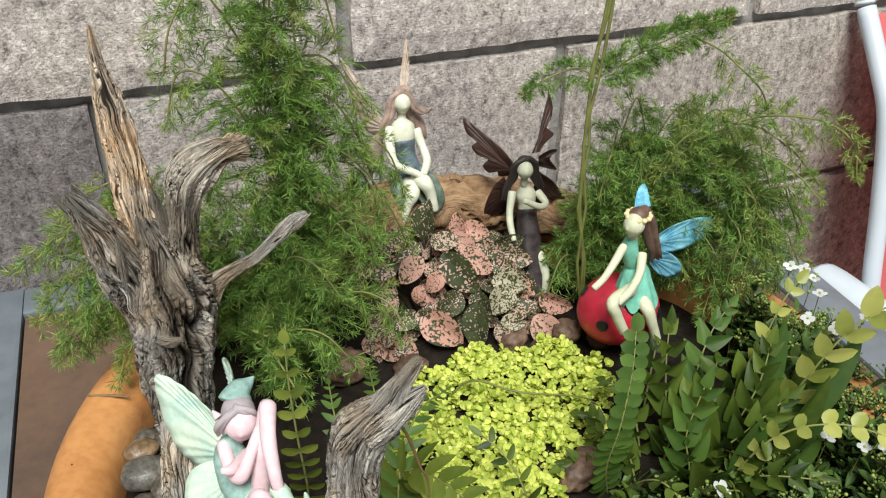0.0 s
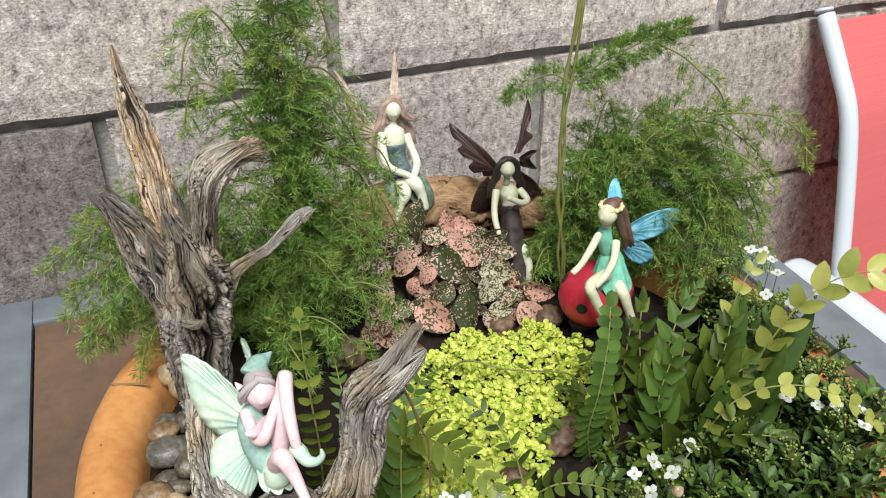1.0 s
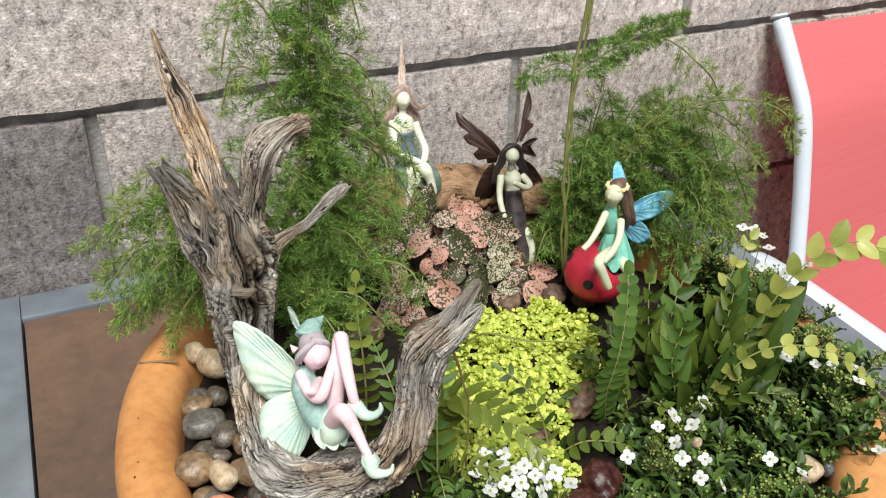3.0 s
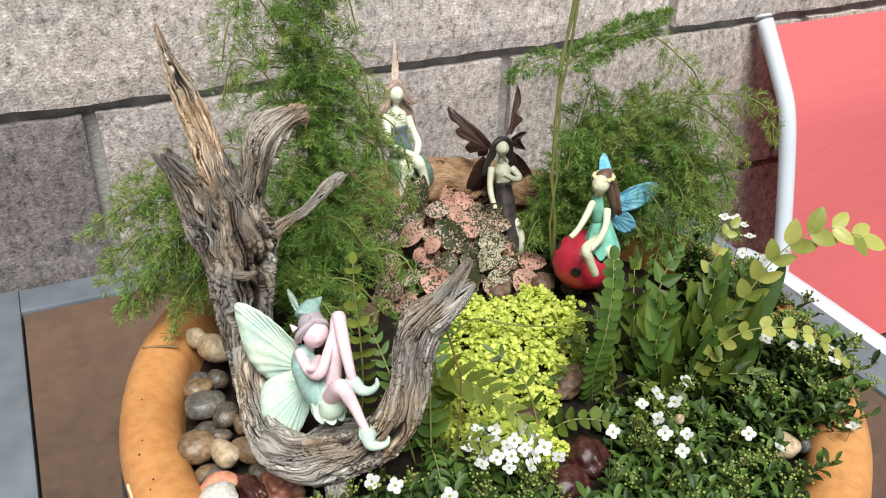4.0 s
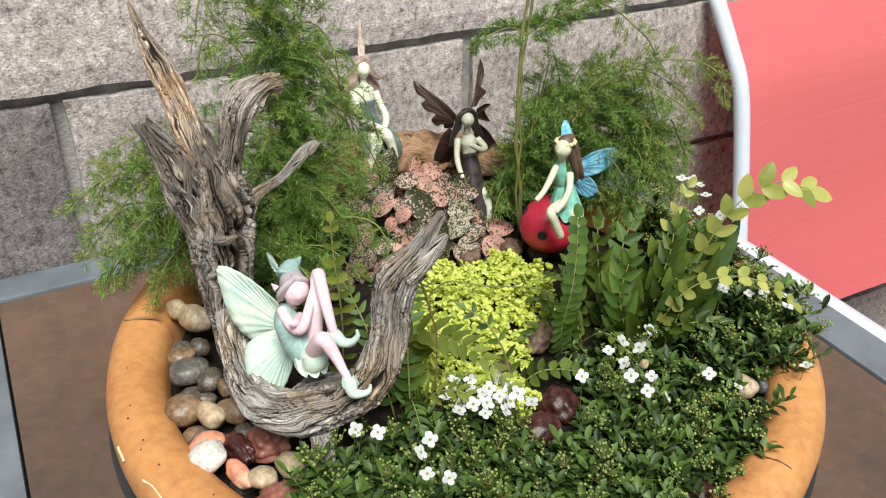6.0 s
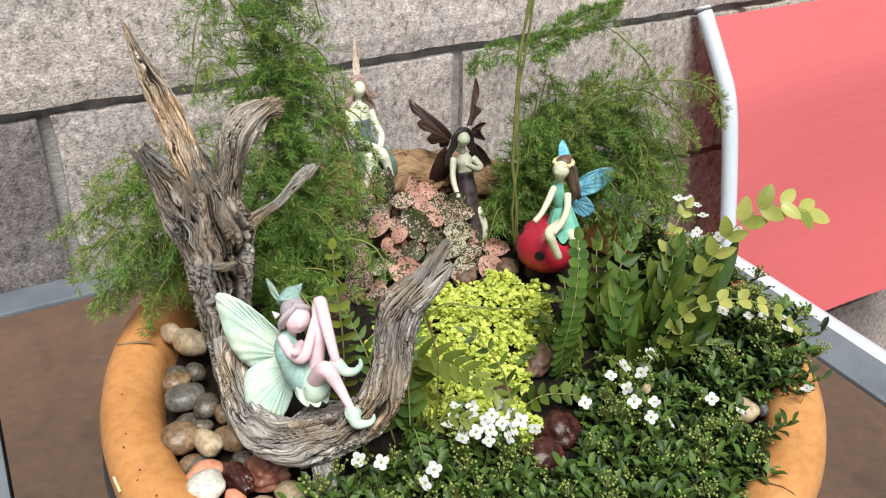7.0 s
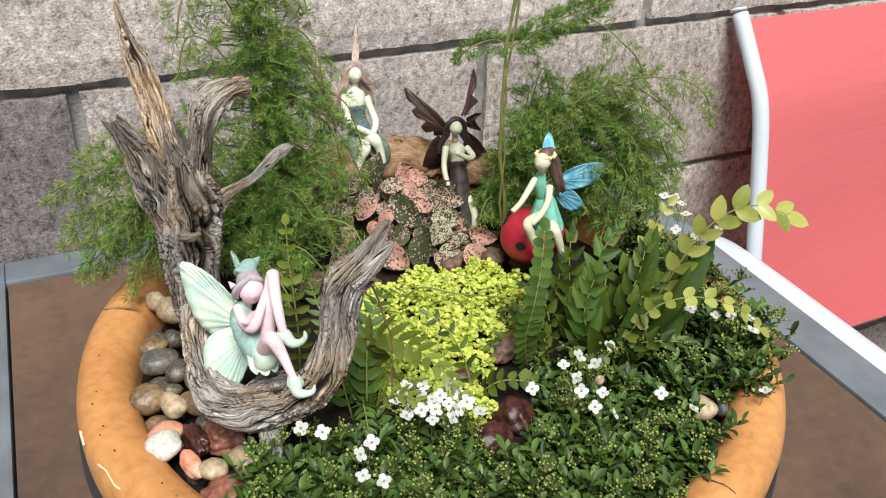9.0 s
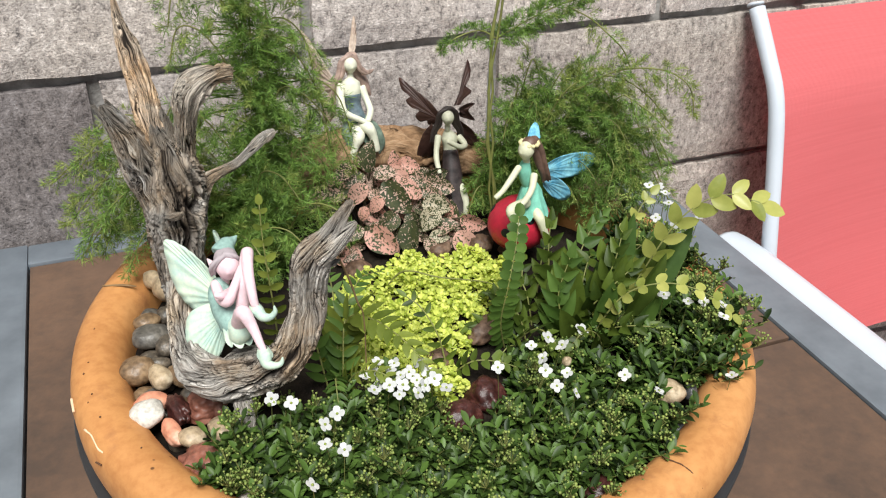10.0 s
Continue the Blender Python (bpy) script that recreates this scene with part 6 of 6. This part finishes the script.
queen_fig.limb(2, [(119.3, 518.0, 1000.3, 4.5), (121.2, 520.0, 990.2, 5.7), (127.5, 518.0, 978.0, 4.6), (131.5, 516.0, 972.0, 1.2)])
queen_fig.limb(0, [(108.6, 508.0, 983.8, 2.6), (106.4, 500.0, 977.6, 2.6), (107.5, 493.0, 970.7, 2.2), (118.1, 490.0, 964.7, 1.9), (120.5, 489.0, 963.2, 1.5)])
queen_fig.limb(0, [(123.5, 508.0, 981.1, 2.7), (125.2, 504.0, 974.3, 2.3), (126.0, 497.0, 968.0, 2.3), (122.0, 490.0, 964.2, 1.9)])
queen_fig.limb(0, [(118.1, 498.0, 957.2, 4.2), (121.3, 488.0, 960.2, 4.1), (124.4, 486.0, 953.2, 3.0), (126.0, 484.0, 944.6, 2.3)])
queen_fig.limb(0, [(115.7, 498.0, 957.6, 4.2), (114.8, 488.0, 954.6, 4.2), (111.6, 486.0, 948.1, 2.6), (107.6, 484.0, 940.0, 1.9)])
queen_fig.limb(1, [(121.2, 500.0, 960.1, 4.6), (127.3, 492.0, 955.5, 4.2), (131.0, 489.0, 946.6, 2.7), (128.9, 488.0, 940.2, 0.8)])
queen_fig.limb(1, [(113.0, 502.0, 958.8, 4.6), (109.8, 496.0, 954.3, 4.9), (109.6, 492.0, 947.8, 3.4), (109.6, 490.0, 943.7, 0.8)])
queen_fig.wing(3, [(113.9, 520.0, 985.1), (106.3, 530.0, 982.3), (102.0, 538.0, 994.2), (98.5, 545.0, 1004.2), (92.2, 548.0, 1011.4), (95.4, 545.0, 998.6), (98.8, 540.0, 983.7), (102.0, 535.0, 972.7), (109.1, 525.0, 969.4)])
queen_fig.wing(3, [(119.7, 522.0, 998.9), (121.5, 530.0, 1002.7), (125.4, 538.0, 1009.6), (129.3, 546.0, 1017.0), (131.0, 546.0, 1017.2), (129.4, 538.0, 1007.2), (126.3, 530.0, 1002.2), (122.1, 522.0, 998.6)])
queen_fig.wing(3, [(108.1, 520.0, 979.7), (101.8, 525.0, 968.4), (99.4, 527.0, 957.4), (102.1, 525.0, 949.3), (108.0, 520.0, 959.0)])

dark_fig = Figure()
dark_fig.limb(0, [(173.5, 475.0, 956.7, 1.9), (174.9, 474.0, 951.5, 5.4), (175.5, 473.0, 945.9, 5.0), (175.3, 472.0, 940.4, 4.3), (175.8, 472.0, 937.8, 3.1)])
dark_fig.limb(0, [(173.0, 472.5, 962.5, 1.7), (173.4, 473.5, 957.0, 1.9)])
dark_fig.head(0, (172.6, 471.2, 967.0, 4.3), (-0.2, -0.95, 0.1))
dark_fig.ball(2, (173.5, 474.9, 969.0, 4.4), 1.1)
dark_fig.hair(2, [(173.0, 473.5, 972.6, 2.4), (168.8, 474.0, 969.5, 2.4), (167.2, 475.0, 962.0, 2.6), (164.0, 475.5, 956.0, 2.0), (163.2, 475.0, 949.5, 0.8)], 1.8, 5, 11)
dark_fig.hair(2, [(174.0, 473.5, 972.6, 2.4), (178.2, 474.5, 969.0, 2.6), (180.0, 475.5, 961.5, 2.8), (183.6, 476.0, 955.0, 2.2), (184.6, 476.0, 948.5, 0.8)], 2.0, 5, 13)
dark_fig.limb(0, [(166.6, 473.0, 953.2, 2.3), (163.5, 468.0, 945.9, 1.9), (161.6, 462.0, 940.6, 1.9), (161.4, 456.0, 935.0, 1.5)])
dark_fig.limb(0, [(182.1, 473.0, 950.8, 2.3), (184.2, 467.0, 947.2, 1.9), (178.2, 462.0, 948.8, 1.9), (169.0, 460.0, 954.9, 1.5)])
dark_fig.limb(1, [(175.3, 472.0, 942.4, 4.6), (174.3, 468.0, 934.0, 5.4), (174.1, 463.0, 926.5, 4.4), (174.4, 460.0, 920.0, 3.0)])
dark_fig.skirt(1, (175.3, 472.0, 943.0, 4.9), (173.0, 455.0, 906.0, 9.0), 6, 0.55)
dark_fig.limb(0, [(177.6, 458.0, 921.1, 3.0), (178.9, 453.0, 915.3, 2.9), (179.2, 450.0, 909.5, 2.4), (178.2, 448.0, 902.2, 2.0)])
dark_fig.wing(3, [(170.1, 482.0, 967.0), (165.9, 487.1, 973.0), (160.0, 492.6, 978.4), (154.7, 497.3, 982.8), (149.5, 502.0, 987.1), (148.2, 501.8, 985.4), (149.5, 498.6, 979.4), (154.0, 494.8, 976.3), (151.1, 495.5, 972.8), (154.1, 492.7, 968.4), (158.6, 489.6, 967.0), (156.4, 491.2, 962.4), (159.6, 490.0, 958.2), (163.3, 487.6, 959.9), (165.0, 488.2, 956.0), (170.1, 486.9, 955.8)], relief=0.00010)
dark_fig.wing(3, [(181.0, 482.0, 970.5), (188.2, 489.1, 977.8), (194.8, 497.5, 987.7), (199.0, 503.0, 994.2), (200.1, 499.6, 988.3), (197.9, 495.7, 983.1), (193.7, 492.3, 979.8), (198.3, 491.9, 974.8), (191.3, 487.7, 972.3), (187.3, 485.0, 969.1)], relief=0.00010)
dark_fig.wing(3, [(185.2, 480.0, 969.7), (192.8, 483.7, 970.1), (198.6, 486.1, 967.9), (193.0, 483.6, 964.8), (200.0, 488.0, 954.6), (191.8, 485.2, 958.2), (186.7, 483.9, 960.9)], relief=0.00010)
dark_fig.wing(3, [(164.4, 480.0, 960.5), (159.4, 482.3, 953.2), (156.3, 485.1, 941.0), (156.8, 487.0, 931.2), (162.0, 486.0, 933.4), (165.7, 486.2, 931.7), (170.8, 485.0, 936.7), (172.0, 483.3, 945.7)], relief=0.00010)
dark_fig.wing(3, [(185.5, 480.0, 959.6), (195.3, 482.8, 950.8), (202.6, 485.3, 941.3), (206.8, 487.0, 934.2), (201.3, 485.9, 937.0), (197.5, 485.7, 936.2), (193.6, 485.2, 937.9), (189.0, 486.2, 933.4), (184.6, 484.0, 943.5)], relief=0.00010)

ladybug_fig = Figure()
ladybug_fig.limb(1, [(195.1, 396.0, 967.1, 2.3), (194.3, 396.0, 961.3, 4.0), (196.0, 396.0, 954.2, 4.0), (199.4, 396.0, 946.6, 3.7), (202.6, 396.0, 941.2, 4.8)])
ladybug_fig.limb(0, [(194.6, 395.0, 970.0, 2.0), (195.0, 396.0, 963.5, 2.3)])
ladybug_fig.head(0, (192.6, 392.6, 975.4, 5.0), (-0.95, -0.35, 0.1))
ladybug_fig.ball(2, (196.0, 395.0, 977.4, 5.2), 1.1)
ladybug_fig.hair(2, [(198.0, 396.5, 980.0, 4.2), (202.6, 397.5, 972.5, 4.4), (206.0, 397.5, 963.5, 4.0), (209.2, 397.5, 955.5, 3.2), (211.4, 398.0, 949.3, 1.0)], 2.6, 6, 17)
ladybug_fig.limb(1, [(199.0, 396.0, 949.8, 4.4), (201.6, 396.0, 942.2, 6.2), (200.4, 394.5, 937.0, 6.6)])
ladybug_fig.skirt(1, (199.4, 396.0, 950.0, 4.6), (200.2, 393.5, 931.0, 11.0), 10, 0.25)
ladybug_fig.limb(0, [(187.4, 391.0, 965.2, 2.0), (179.4, 385.0, 961.0, 1.9), (173.4, 382.0, 956.4, 1.6), (168.6, 381.0, 953.2, 1.6)])
ladybug_fig.limb(0, [(199.2, 392.0, 957.8, 2.3), (195.2, 386.0, 951.9, 2.0), (188.5, 381.0, 947.6, 2.0), (181.5, 379.0, 943.5, 2.0)])
ladybug_fig.limb(0, [(192.8, 388.0, 941.4, 3.3), (178.3, 379.0, 944.2, 2.9), (180.2, 377.0, 937.3, 2.6), (184.7, 376.0, 927.5, 2.3)])
ladybug_fig.limb(0, [(199.4, 388.0, 934.8, 3.5), (200.4, 382.0, 932.2, 3.2), (203.4, 380.0, 923.3, 2.5), (207.2, 379.0, 912.6, 2.1)])
ladybug_fig.wing(3, [(214.1, 405.0, 956.9), (223.5, 408.8, 958.0), (233.9, 412.5, 957.5), (244.5, 415.8, 955.8), (254.5, 418.7, 952.7), (260.6, 420.0, 947.7), (258.1, 418.7, 943.6), (250.6, 416.2, 940.8), (241.3, 413.6, 940.0), (231.4, 411.1, 941.1), (221.5, 408.9, 944.7), (217.9, 408.1, 947.4)], ribs=9, relief=0.00012)
ladybug_fig.wing(3, [(213.2, 404.0, 948.7), (219.7, 405.8, 947.3), (227.7, 407.8, 942.2), (234.7, 409.6, 934.9), (238.0, 410.9, 928.1), (235.8, 411.0, 924.5), (229.7, 410.2, 925.4), (221.7, 408.5, 931.2), (214.6, 406.5, 940.0)], ribs=9, relief=0.00012)
ladybug_fig.wing(3, [(197.6, 402.0, 978.6), (204.4, 412.0, 980.3), (209.3, 416.0, 981.8), (211.7, 415.0, 979.9), (207.9, 404.0, 976.5)], ribs=9, relief=0.00012)
ladybug_fig.crown(4, (195.4, 394.4, 979.4, 5.9))

elf_fig.build("fairy_figurine", [paint("pale_pink_paint", (0.74, 0.55, 0.59)), paint("sage_green_paint", (0.25, 0.38, 0.345), 0.6, 0.35), paint("mauve_grey_paint", (0.36, 0.31, 0.33)), wing_paint("mint_wing_paint", (0.38, 0.54, 0.48), (0.58, 0.67, 0.53))],
              "pale mint-winged resting fairy figurine sitting on the driftwood branch")
queen_fig.build("fairy_figurine", [paint("ivory_paint", (0.66, 0.66, 0.53)), paint("dark_green_paint", (0.13, 0.18, 0.14), 0.5, 0.6), paint("ash_brown_paint", (0.34, 0.24, 0.20), 0.5, 0.4), wing_paint("tan_wing_paint", (0.30, 0.21, 0.16), (0.55, 0.46, 0.38)), paint("slate_blue_paint", (0.10, 0.135, 0.16), 0.45, 0.5)],
                "ivory fairy figurine with dark dress and tan wings on the log")
dark_fig.build("fairy_figurine", [paint("grey_ivory_paint", (0.50, 0.50, 0.38)), paint("dark_brown_paint", (0.034, 0.025, 0.025), 0.5, 0.7), paint("black_brown_paint", (0.030, 0.022, 0.020)), paint("maroon_brown_paint", (0.045, 0.022, 0.017), 0.45, 0.3)],
               "standing fairy figurine with ragged dark brown wings and skirt")
ladybug_fig.build("fairy_figurine", [paint("cream_paint", (0.58, 0.58, 0.41)), paint("turquoise_paint", (0.20, 0.52, 0.40), 0.5, 0.2), paint("chestnut_paint", (0.13, 0.075, 0.055), 0.5, 0.3), wing_paint("sky_blue_wing_paint", (0.075, 0.30, 0.48), (0.26, 0.56, 0.66)), paint("pale_yellow_paint", (0.62, 0.55, 0.30))],
                  "turquoise-dressed fairy figurine with blue wings sitting on a red ladybug")

# ladybug ornament
BUG_RED, BUG_BLACK = paint("glossy_red_paint", (0.44, 0.022, 0.045), 0.35, 0.15), paint("glossy_black_paint", (0.015, 0.014, 0.016), 0.35)
bug = thing("ladybug_ornament", (0.197, 0.402, 0.900), "glossy red ladybug ornament with black spots beside the moss", "ornament")
bm = bmesh.new()
bmesh.ops.create_icosphere(bm, subdivisions=4, radius=1)
for q in bm.verts:
    q.co = Vector((q.co.x * 0.0215, q.co.y * 0.0185, 0.019 + q.co.z * 0.0185))
part("shell", bm, BUG_RED, bug, "", True)
for az, el in ((222, 6), (268, 34), (318, 8), (150, 30)):
    d = Vector((math.cos(radians(az)) * math.cos(radians(el)), math.sin(radians(az)) * math.cos(radians(el)), math.sin(radians(el))))
    p = Vector((d.x * 0.0215, d.y * 0.0185, 0.019 + d.z * 0.0185))
    nrm = Vector((d.x / 0.0215, d.y / 0.0185, d.z / 0.0185)).normalized()
    bm = bmesh.new()
    bmesh.ops.create_uvsphere(bm, u_segments=16, v_segments=8, radius=1)
    bm.transform(Matrix.Translation(p) @ nrm.to_track_quat("Z", "Y").to_matrix().to_4x4() @ Matrix.Diagonal((0.0031, 0.0031, 0.0005, 1)))
    part("spot", bm, BUG_BLACK, bug, "", True)
